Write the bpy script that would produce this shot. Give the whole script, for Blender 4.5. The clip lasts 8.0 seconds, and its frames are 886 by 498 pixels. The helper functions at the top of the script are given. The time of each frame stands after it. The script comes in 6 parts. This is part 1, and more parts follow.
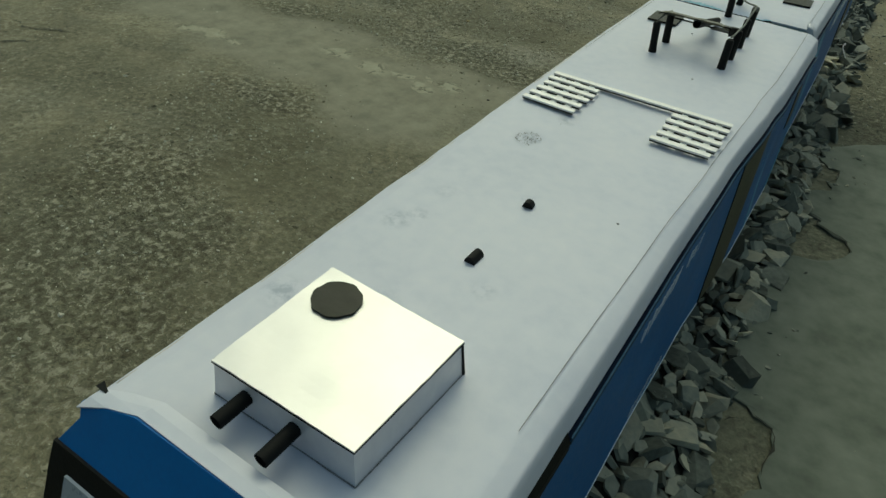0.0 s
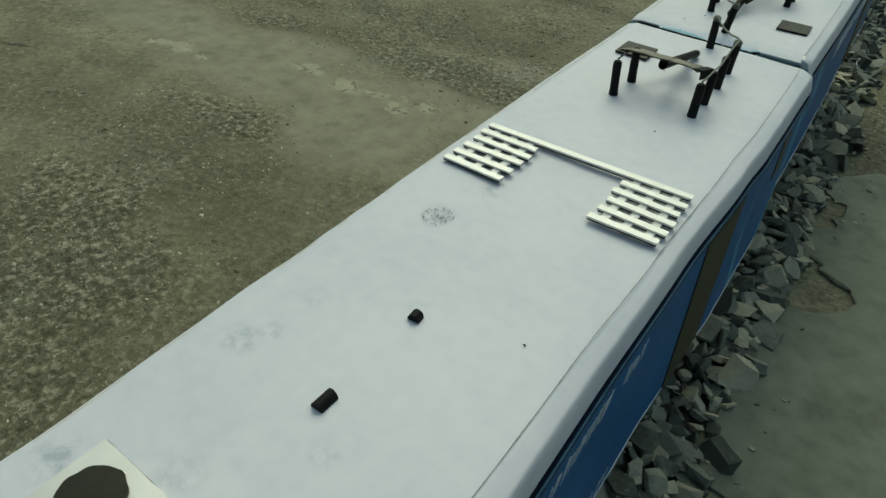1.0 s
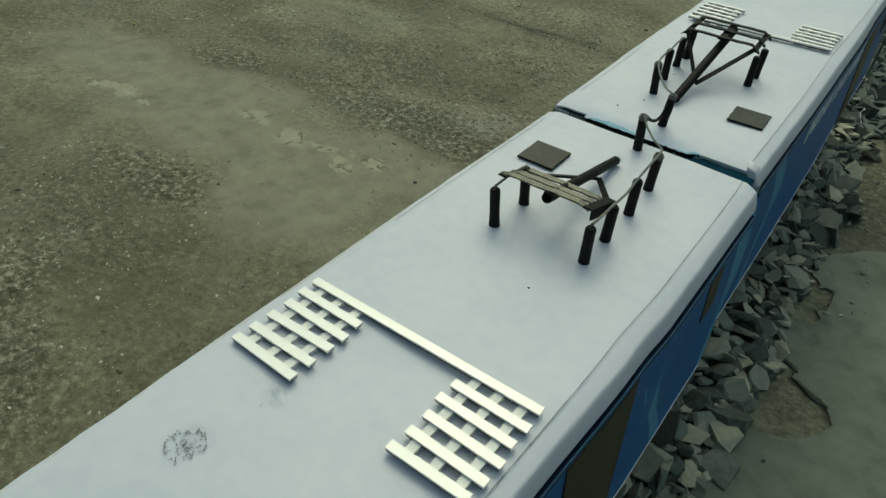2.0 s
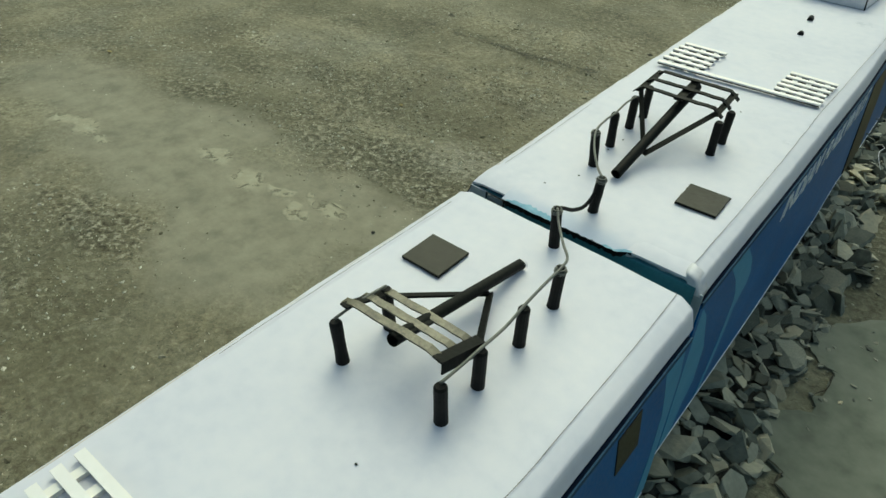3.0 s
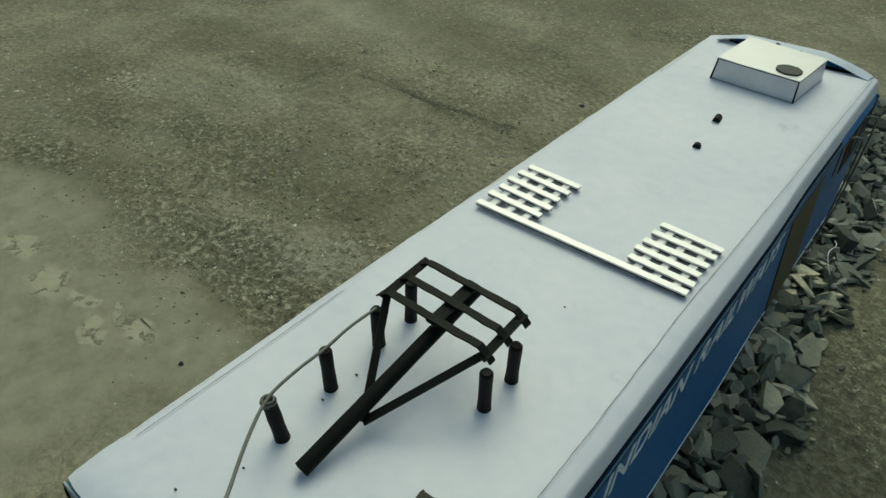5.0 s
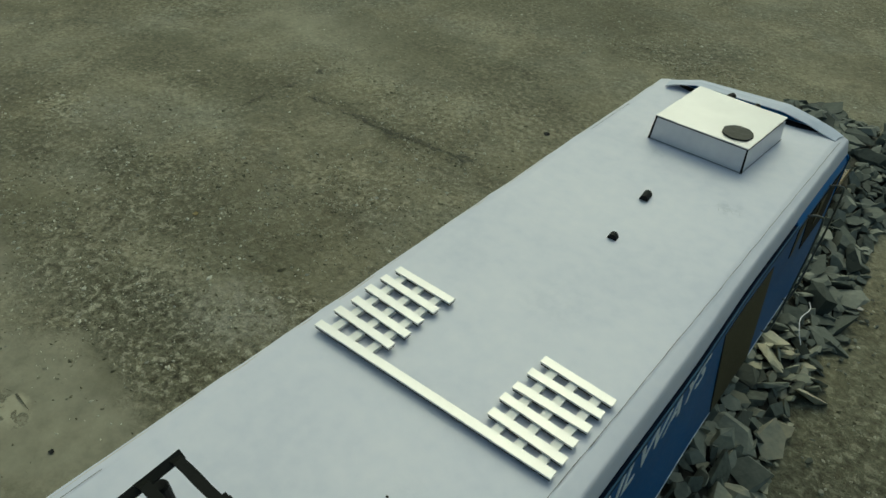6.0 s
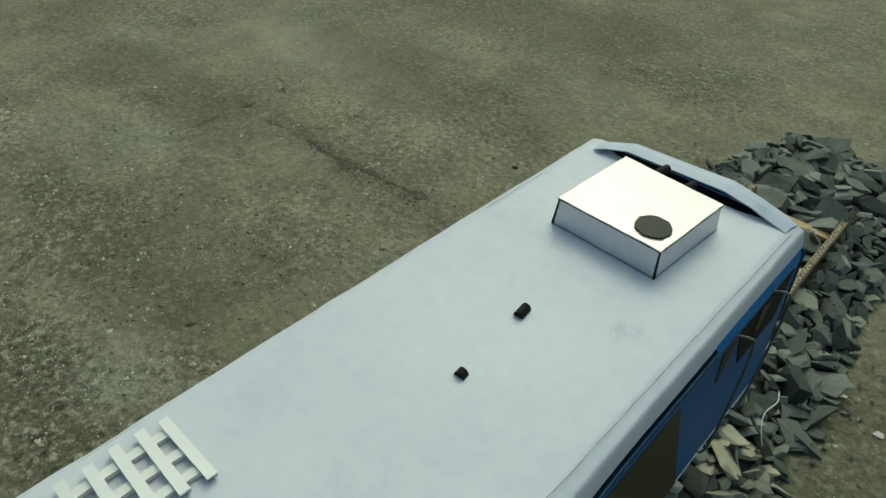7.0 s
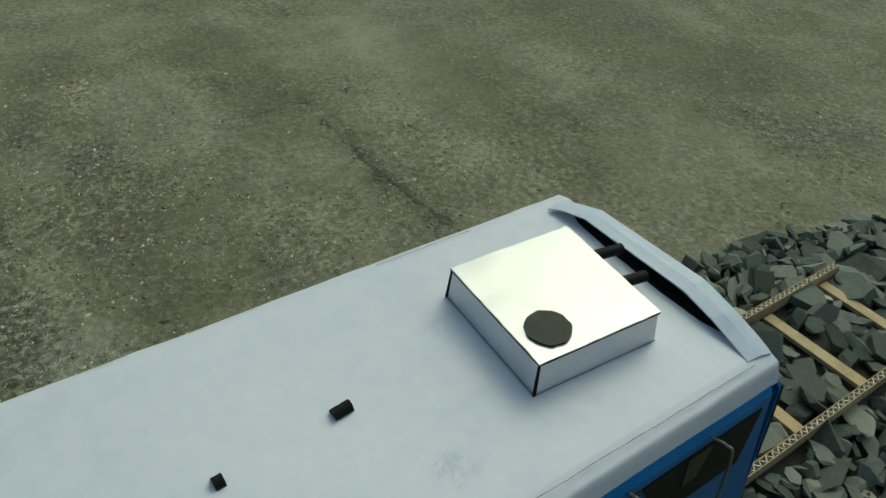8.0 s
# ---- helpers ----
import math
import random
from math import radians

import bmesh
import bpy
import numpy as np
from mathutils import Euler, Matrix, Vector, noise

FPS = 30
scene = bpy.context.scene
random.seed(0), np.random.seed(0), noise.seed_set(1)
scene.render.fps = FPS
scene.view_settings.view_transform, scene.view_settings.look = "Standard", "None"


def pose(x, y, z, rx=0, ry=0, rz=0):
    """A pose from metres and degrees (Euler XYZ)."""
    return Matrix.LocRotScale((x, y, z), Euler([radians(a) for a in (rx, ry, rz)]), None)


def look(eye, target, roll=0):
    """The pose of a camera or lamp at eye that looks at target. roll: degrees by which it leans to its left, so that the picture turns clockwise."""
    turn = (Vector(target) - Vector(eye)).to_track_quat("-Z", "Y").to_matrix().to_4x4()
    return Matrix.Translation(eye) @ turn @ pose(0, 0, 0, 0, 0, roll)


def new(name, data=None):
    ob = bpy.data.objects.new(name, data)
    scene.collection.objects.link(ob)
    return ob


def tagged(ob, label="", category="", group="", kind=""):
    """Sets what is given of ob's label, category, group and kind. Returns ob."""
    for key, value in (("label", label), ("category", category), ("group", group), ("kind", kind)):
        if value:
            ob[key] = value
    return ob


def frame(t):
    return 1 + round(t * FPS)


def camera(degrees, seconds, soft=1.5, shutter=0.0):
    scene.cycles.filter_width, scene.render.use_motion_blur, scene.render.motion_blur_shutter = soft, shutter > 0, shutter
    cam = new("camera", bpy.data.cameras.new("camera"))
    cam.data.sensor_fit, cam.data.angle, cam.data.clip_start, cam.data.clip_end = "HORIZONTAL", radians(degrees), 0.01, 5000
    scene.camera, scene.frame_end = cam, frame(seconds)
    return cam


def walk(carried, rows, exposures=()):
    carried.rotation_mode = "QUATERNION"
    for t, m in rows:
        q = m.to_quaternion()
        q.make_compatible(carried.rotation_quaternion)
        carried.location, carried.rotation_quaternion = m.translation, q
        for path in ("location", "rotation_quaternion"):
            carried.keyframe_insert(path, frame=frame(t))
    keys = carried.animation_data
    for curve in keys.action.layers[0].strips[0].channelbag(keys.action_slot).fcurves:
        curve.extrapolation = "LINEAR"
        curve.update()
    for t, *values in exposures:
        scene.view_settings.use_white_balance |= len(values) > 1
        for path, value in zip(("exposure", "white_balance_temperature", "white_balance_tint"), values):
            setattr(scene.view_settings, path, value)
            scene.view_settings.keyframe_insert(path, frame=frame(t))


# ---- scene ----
cam = camera(67.4, 8.0, soft=1.5)
PATH = [
    (0, (0.1121, -0.7185, 0.4734), (-0.6754, 0.6346, -0.7712), 4.89),
    (0.5, (0.1210, -0.6582, 0.4766), (-0.6710, 0.6791, -0.7821), 4.93),
    (1, (0.1166, -0.6048, 0.4746), (-0.7096, 0.7144, -0.7813), 4.27),
    (1.5, (0.1245, -0.5192, 0.4833), (-0.7414, 0.7775, -0.7692), 4.06),
    (1.7, (0.1271, -0.4839, 0.4904), (-0.7493, 0.8028, -0.7652), 3.81),
    (2.8, (0.1378, -0.3299, 0.5020), (-0.8163, 0.9248, -0.7290), 2.48),
    (3, (0.1406, -0.3009, 0.5017), (-0.8345, 0.9273, -0.7396), 1.93),
    (3.5, (0.1319, -0.2330, 0.4975), (-0.8522, 0.9861, -0.7456), 2.65),
    (4, (0.1261, -0.1626, 0.4979), (-0.8386, 1.0677, -0.7494), 2.51),
    (4.5, (0.1326, -0.1058, 0.5006), (-0.8391, 1.1144, -0.7511), 2.79),
    (4.7, (0.1304, -0.0716, 0.5032), (-0.8371, 1.1606, -0.7400), 2.63),
    (6, (0.1260, 0.1185, 0.5118), (-0.8544, 1.3258, -0.7456), 2.43),
    (6.5, (0.1224, 0.1950, 0.5164), (-0.8904, 1.3676, -0.7481), 2.26),
    (7, (0.1343, 0.2713, 0.5136), (-0.9055, 1.4140, -0.7564), 2.20),
    (7.5, (0.1414, 0.3404, 0.5008), (-0.9679, 1.3936, -0.7877), 0.83),
    (8, (0.1606, 0.4215, 0.4963), (-1.1190, 1.2890, -0.7726), 2.33),
]
walk(cam, [(t, look(eye, target, roll)) for t, eye, target, roll in PATH],
     exposures=[(0.0, -0.38, 6480, -22), (1.0, -0.20, 6500, -22), (1.7, -0.26, 6480, -22), (3.0, 0.27, 6520, -20), (3.5, 0.12, 6520, -20), (4.0, -0.04, 6500, -20), (4.5, -0.03, 6470, -21), (6.0, -0.30, 6390, -22), (6.5, -0.06, 6350, -22), (7.0, -0.08, 6280, -22), (7.5, -0.18, 6200, -22), (8.0, -0.20, 6150, -22)])

# ---- world and sun: a bright overcast day ----
SUN_AZ, SUN_EL = radians(118), radians(52)
world = bpy.data.worlds.new("overcast_sky")
scene.world = world
world.use_nodes = True
wn, wl = world.node_tree.nodes, world.node_tree.links
sky = wn.new("ShaderNodeTexSky")
sky.sky_type, sky.sun_disc = "NISHITA", False
sky.sun_elevation, sky.sun_rotation = SUN_EL, math.pi / 2 - SUN_AZ
sky.air_density, sky.dust_density, sky.ozone_density = 1.0, 6.0, 1.0
wl.new(sky.outputs[0], wn["Background"].inputs["Color"])
wn["Background"].inputs["Strength"].default_value = 0.121
sun_data = bpy.data.lights.new("sun", "SUN")
sun_data.energy, sun_data.angle, sun_data.color = 0.26, radians(80), (1.0, 0.97, 0.9)
sun = new("sun", sun_data)
sun_way = Vector((math.cos(SUN_AZ) * math.cos(SUN_EL), math.sin(SUN_AZ) * math.cos(SUN_EL), math.sin(SUN_EL)))
sun.matrix_world = look(sun_way * 20, (0, 0, 0))

ROOF = 0.268      # height of the flat roofs above the ground
BOTTOM = 0.110    # lower edge of the side panels


# ---- materials ----
def material(name, colours, scale=60, rough=0.6, metal=0.0, bump=0.0, fine=500, rough_var=0.1, detail=4.0,
             stops=(0.3, 0.7), coat=0.0, island=0.0, spec=0.5, each=0.0):
    """A Principled surface whose colour runs between the given ones along noise at two scales, with bump."""
    m = bpy.data.materials.new(name)
    m.use_nodes = True
    n, l = m.node_tree.nodes, m.node_tree.links
    p = n["Principled BSDF"]
    co = n.new("ShaderNodeTexCoord")
    big = n.new("ShaderNodeTexNoise")
    big.inputs["Scale"].default_value, big.inputs["Detail"].default_value, big.inputs["Roughness"].default_value = scale, detail, 0.6
    l.new(co.outputs["Object"], big.inputs["Vector"])
    small = n.new("ShaderNodeTexNoise")
    small.inputs["Scale"].default_value, small.inputs["Detail"].default_value = fine, 3.0
    l.new(co.outputs["Object"], small.inputs["Vector"])
    mix = n.new("ShaderNodeMath")
    mix.operation = "MULTIPLY_ADD"
    mix.inputs[1].default_value = 0.35
    l.new(small.outputs["Fac"], mix.inputs[0])
    part65 = n.new("ShaderNodeMath")
    part65.operation = "MULTIPLY"
    part65.inputs[1].default_value = 0.65
    l.new(big.outputs["Fac"], part65.inputs[0])
    l.new(part65.outputs[0], mix.inputs[2])
    fac = mix.outputs[0]
    if each or island:
        r = n.new("ShaderNodeObjectInfo").outputs["Random"] if each else n.new("ShaderNodeNewGeometry").outputs["Random Per Island"]
        push = n.new("ShaderNodeMath")
        push.operation = "MULTIPLY_ADD"
        push.inputs[1].default_value = each or island
        l.new(r, push.inputs[0])
        l.new(fac, push.inputs[2])
        less = n.new("ShaderNodeMath")
        less.operation = "SUBTRACT"
        less.inputs[1].default_value = (each or island) / 2
        l.new(push.outputs[0], less.inputs[0])
        fac = less.outputs[0]
    ramp = n.new("ShaderNodeValToRGB")
    el = ramp.color_ramp.elements
    span = len(colours) - 1
    for k, c in enumerate(colours):
        at = stops[0] + (stops[1] - stops[0]) * k / max(span, 1)
        e = el[k] if k < 2 else el.new(at)
        e.position, e.color = at, (*c, 1)
    if span == 0:
        el[1].color = (*colours[0], 1)
    l.new(fac, ramp.inputs["Fac"])
    l.new(ramp.outputs["Color"], p.inputs["Base Color"])
    rr = n.new("ShaderNodeMapRange")
    rr.inputs["To Min"].default_value, rr.inputs["To Max"].default_value = max(0.02, rough - rough_var), min(1.0, rough + rough_var)
    l.new(small.outputs["Fac"], rr.inputs["Value"])
    l.new(rr.outputs[0], p.inputs["Roughness"])
    p.inputs["Metallic"].default_value, p.inputs["Coat Weight"].default_value = metal, coat
    p.inputs["Specular IOR Level"].default_value = spec
    if bump:
        b = n.new("ShaderNodeBump")
        b.inputs["Strength"].default_value, b.inputs["Distance"].default_value = 0.6, bump
        l.new(mix.outputs[0], b.inputs["Height"])
        l.new(b.outputs["Normal"], p.inputs["Normal"])
    return m


PAPER = material("white_card", [(0.595, 0.605, 0.69), (0.67, 0.67, 0.74), (0.72, 0.71, 0.765)], 14, 0.55, bump=0.0003, fine=120, stops=(0.3, 0.65))
PAPER_EDGE = material("worn_white_card", [(0.46, 0.46, 0.49), (0.66, 0.65, 0.69), (0.72, 0.71, 0.74)], 45, 0.6, bump=0.0006, fine=300, stops=(0.28, 0.6))
BLUE = material("blue_glossy_card", [(0.008, 0.088, 0.28), (0.010, 0.120, 0.36), (0.014, 0.150, 0.43)], 18, 0.45, bump=0.0002, fine=400, rough_var=0.12, spec=0.22)
BLUE_BRIGHT = material("bright_blue_card", [(0.014, 0.13, 0.38), (0.020, 0.17, 0.47)], 30, 0.45, bump=0.0002, spec=0.25)
BLUE_LIGHT = material("light_blue_stripe", [(0.08, 0.28, 0.48), (0.12, 0.36, 0.56)], 40, 0.45, bump=0.0002, spec=0.22)
BLUE_STAIN = material("blue_paint", [(0.12, 0.33, 0.48), (0.32, 0.55, 0.66)], 120, 0.5, bump=0.0002)
GREY_FLAP = material("dull_grey_card", [(0.16, 0.18, 0.20), (0.25, 0.27, 0.28)], 60, 0.7, bump=0.0003)
GREY_CARD = material("pale_grey_card", [(0.36, 0.40, 0.43), (0.48, 0.52, 0.54)], 40, 0.6, bump=0.0003)
NAVY = material("navy_gap_shade", [(0.003, 0.008, 0.022), (0.006, 0.016, 0.04)], 40, 0.7, spec=0.06)
LIP_BLUE = material("dusty_blue_edge", [(0.014, 0.050, 0.11), (0.045, 0.11, 0.18)], 80, 0.6, spec=0.15)
TEAL = material("teal_card", [(0.055, 0.18, 0.23), (0.11, 0.29, 0.35)], 40, 0.5, bump=0.0003)
BLACK = material("black_paper", [(0.004, 0.0045, 0.004), (0.010, 0.010, 0.009)], 150, 0.65, bump=0.0004, fine=900, spec=0.18)
BLACK_TAPE = material("black_glossy_tape", [(0.004, 0.005, 0.0042), (0.0095, 0.0105, 0.008)], 90, 0.58, bump=0.0006, fine=500, rough_var=0.18, spec=0.12)
# black tape with the sky's olive sheen put into its base colour
SHEEN_TAPE = material("black_tape_olive_sheen", [(0.035, 0.031, 0.017), (0.115, 0.103, 0.060), (0.18, 0.162, 0.100)], 130, 0.36, bump=0.0006, fine=500, rough_var=0.2, stops=(0.36, 0.62))
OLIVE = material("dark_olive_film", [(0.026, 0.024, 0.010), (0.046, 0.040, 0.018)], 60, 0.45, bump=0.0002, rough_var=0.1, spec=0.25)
PLATE = material("dark_brown_card_plate", [(0.010, 0.011, 0.006), (0.025, 0.025, 0.014)], 70, 0.44, bump=0.0004, fine=300, spec=0.22, rough_var=0.2)
FOIL = material("silvered_card", [(0.605, 0.59, 0.58), (0.68, 0.665, 0.655)], 20, 0.37, metal=0.55, bump=0.00006, fine=120, rough_var=0.06)
SLAT = material("cream_silver_card", [(0.82, 0.79, 0.755), (0.90, 0.87, 0.835)], 30, 0.36, metal=0.18, bump=0.0001, fine=200, rough_var=0.08)
RUNNER = material("cream_card", [(0.78, 0.755, 0.70), (0.88, 0.855, 0.80)], 60, 0.5, bump=0.0002, fine=300)
KRAFT = material("brown_corrugated_card", [(0.36, 0.26, 0.14), (0.50, 0.37, 0.20), (0.56, 0.43, 0.25)], 60, 0.8, bump=0.0003, fine=500)
CREAM = material("cream_card_edge", [(0.52, 0.47, 0.42), (0.72, 0.67, 0.62)], 90, 0.8, bump=0.0002)
KRAFT_PALE = material("pale_corrugated_edge", [(0.60, 0.54, 0.42), (0.80, 0.73, 0.60)], 120, 0.85, bump=0.0003)
WIRE = material("grey_wire", [(0.10, 0.10, 0.085), (0.19, 0.19, 0.16)], 200, 0.45, bump=0.0001)
PENCIL = material("pencil_grey", [(0.16, 0.16, 0.16), (0.34, 0.34, 0.34)], 250, 0.8, stops=(0.35, 0.65))
WHITE_INK = material("white_ink", [(0.82, 0.85, 0.88), (0.90, 0.91, 0.93)], 220, 0.6)
GREY_PANE = material("grey_pane", [(0.30, 0.33, 0.38), (0.40, 0.43, 0.48)], 50, 0.3)
STONE = material("grey_green_ballast", [(0.079, 0.088, 0.068), (0.165, 0.176, 0.139), (0.248, 0.253, 0.200), (0.330, 0.328, 0.255), (0.473, 0.435, 0.314)], 26, 0.80, bump=0.0026, fine=180, each=0.85, stops=(0.14, 0.90))
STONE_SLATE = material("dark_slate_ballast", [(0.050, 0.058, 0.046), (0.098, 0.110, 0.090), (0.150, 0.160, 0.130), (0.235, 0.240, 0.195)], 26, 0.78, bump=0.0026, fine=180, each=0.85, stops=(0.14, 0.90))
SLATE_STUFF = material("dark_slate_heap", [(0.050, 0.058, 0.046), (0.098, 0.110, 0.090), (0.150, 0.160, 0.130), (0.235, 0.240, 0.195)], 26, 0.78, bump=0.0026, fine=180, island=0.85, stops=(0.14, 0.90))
STONE_SANDY = material("sandy_ballast", [(0.162, 0.153, 0.106), (0.270, 0.254, 0.178), (0.378, 0.351, 0.254), (0.508, 0.464, 0.335)], 26, 0.80, bump=0.0026, fine=180, each=0.7, stops=(0.14, 0.90))
STONE_STUFF = material("grey_green_ballast_heap", [(0.073, 0.080, 0.063), (0.156, 0.167, 0.132), (0.237, 0.242, 0.191), (0.319, 0.317, 0.246), (0.462, 0.424, 0.303)], 26, 0.80, bump=0.0026, fine=180, island=0.85, stops=(0.14, 0.90))
GRIT = material("pale_grit", [(0.11, 0.10, 0.06), (0.24, 0.225, 0.15), (0.38, 0.36, 0.26), (0.58, 0.56, 0.45)], 30, 0.9, island=0.8, stops=(0.2, 0.8))
CRACK = material("crack_shadow_dirt", [(0.022, 0.021, 0.014), (0.060, 0.056, 0.036)], 200, 0.9)
CRACK_SOFT = material("crumbled_crack_shade", [(0.055, 0.052, 0.034), (0.12, 0.112, 0.076)], 200, 0.9)
SCREED = material("grey_green_screed", [(0.085, 0.098, 0.072), (0.152, 0.166, 0.127), (0.204, 0.217, 0.171)], 15, 0.85, bump=0.0004, fine=52, stops=(0.33, 0.67), detail=9.0)
# sheet below the stones, its colour darkened for the shade in their gaps
BED = material("bed_gap_shade", [(0.030, 0.029, 0.021), (0.062, 0.059, 0.043)], 90, 0.9, bump=0.002)
SILVER_SIDE = material("silvered_white_card", [(0.64, 0.64, 0.68), (0.78, 0.78, 0.80)], 30, 0.42, metal=0.4, bump=0.0004, fine=200)
SCUFF = material("grey_scuff", [(0.48, 0.49, 0.53), (0.62, 0.62, 0.66)], 300, 0.8)
HORIZON_RING = material("horizon_ring_foliage", [(0.02, 0.03, 0.012), (0.06, 0.065, 0.03)], 0.8, 0.9, fine=4)



def wash_material():
    """White card on which a watery blue-grey wash fades in from the torn edge."""
    m = PAPER.copy()
    m.name = "white_card_with_blue_wash"
    n, l = m.node_tree.nodes, m.node_tree.links
    p = n["Principled BSDF"]
    plain = p.inputs["Base Color"].links[0].from_socket
    co = n.new("ShaderNodeTexCoord").outputs["Object"]
    xyz = n.new("ShaderNodeSeparateXYZ")
    l.new(co, xyz.inputs[0])
    blur = n.new("ShaderNodeTexNoise")
    blur.inputs["Scale"].default_value, blur.inputs["Detail"].default_value = 45.0, 3.0
    l.new(co, blur.inputs["Vector"])
    shift = n.new("ShaderNodeMath")
    shift.operation = "MULTIPLY_ADD"
    shift.inputs[1].default_value = 0.022
    l.new(blur.outputs["Fac"], shift.inputs[0])
    l.new(xyz.outputs["Y"], shift.inputs[2])
    near = n.new("ShaderNodeMapRange")
    near.interpolation_type = "SMOOTHSTEP"
    near.inputs["From Min"].default_value, near.inputs["From Max"].default_value = 0.026, 0.008
    near.inputs["To Max"].default_value = 0.55
    l.new(shift.outputs[0], near.inputs["Value"])
    mix = n.new("ShaderNodeMix")
    mix.data_type = "RGBA"
    l.new(near.outputs[0], mix.inputs["Factor"])
    l.new(plain, mix.inputs["A"])
    mix.inputs["B"].default_value = (0.40, 0.50, 0.66, 1)
    l.new(mix.outputs["Result"], p.inputs["Base Color"])
    return m


PAPER_WASH = wash_material()
# white card for the far visor, its bluish sky shade put into the colour
PAPER_SKY_SHADE = material("white_card_sky_shade", [(0.44, 0.49, 0.61), (0.55, 0.585, 0.69), (0.62, 0.64, 0.72)], 22, 0.55, bump=0.0003, fine=120, stops=(0.3, 0.65))


def smudged_card(name, spots):
    """White card with soft finger marks. spots: x, y, radius and how strong."""
    m = PAPER.copy()
    m.name = name
    n, l = m.node_tree.nodes, m.node_tree.links
    p = n["Principled BSDF"]
    colour = p.inputs["Base Color"].links[0].from_socket
    co = n.new("ShaderNodeTexCoord").outputs["Object"]
    blot = n.new("ShaderNodeTexNoise")
    blot.inputs["Scale"].default_value, blot.inputs["Detail"].default_value, blot.inputs["Roughness"].default_value = 130.0, 6.0, 0.7
    l.new(co, blot.inputs["Vector"])
    streak = n.new("ShaderNodeMapRange")
    streak.inputs["From Min"].default_value, streak.inputs["From Max"].default_value = 0.42, 0.62
    l.new(blot.outputs["Fac"], streak.inputs["Value"])
    for x, y, r, k in spots:
        away = n.new("ShaderNodeVectorMath")
        away.operation = "DISTANCE"
        away.inputs[1].default_value = (x, y, ROOF)
        l.new(co, away.inputs[0])
        near = n.new("ShaderNodeMapRange")
        near.interpolation_type = "SMOOTHSTEP"
        near.inputs["From Min"].default_value, near.inputs["From Max"].default_value, near.inputs["To Max"].default_value = r, r * 0.2, k
        l.new(away.outputs["Value"], near.inputs["Value"])
        fac = n.new("ShaderNodeMath")
        fac.operation = "MULTIPLY"
        l.new(near.outputs[0], fac.inputs[0])
        l.new(streak.outputs[0], fac.inputs[1])
        mix = n.new("ShaderNodeMix")
        mix.data_type = "RGBA"
        l.new(fac.outputs[0], mix.inputs["Factor"])
        l.new(colour, mix.inputs["A"])
        mix.inputs["B"].default_value = (0.30, 0.34, 0.42, 1)
        colour = mix.outputs["Result"]
    l.new(colour, p.inputs["Base Color"])
    return m


ROOF_CARD_B = smudged_card("white_card_smudged", [(0.045, 0.510, 0.014, 0.36), (-0.022, 0.543, 0.010, 0.3), (0.066, 0.194, 0.006, 0.45), (0.010, 0.36, 0.03, 0.12), (0.03, 0.22, 0.02, 0.12)])
ROOF_CARD_A = smudged_card("white_card_finger_marked", [(0.051, 0.489, 0.012, 0.6), (0.044, 0.478, 0.008, 0.5), (0.044, 0.451, 0.010, 0.3), (0.058, 0.565, 0.014, 0.6), (-0.014, 0.510, 0.009, 0.45), (0.020, 0.544, 0.014, 0.4),
                                                        (0.004, 0.429, 0.006, 0.4), (0.027, 0.327, 0.010, 0.6), (0.037, 0.366, 0.013, 0.45)])


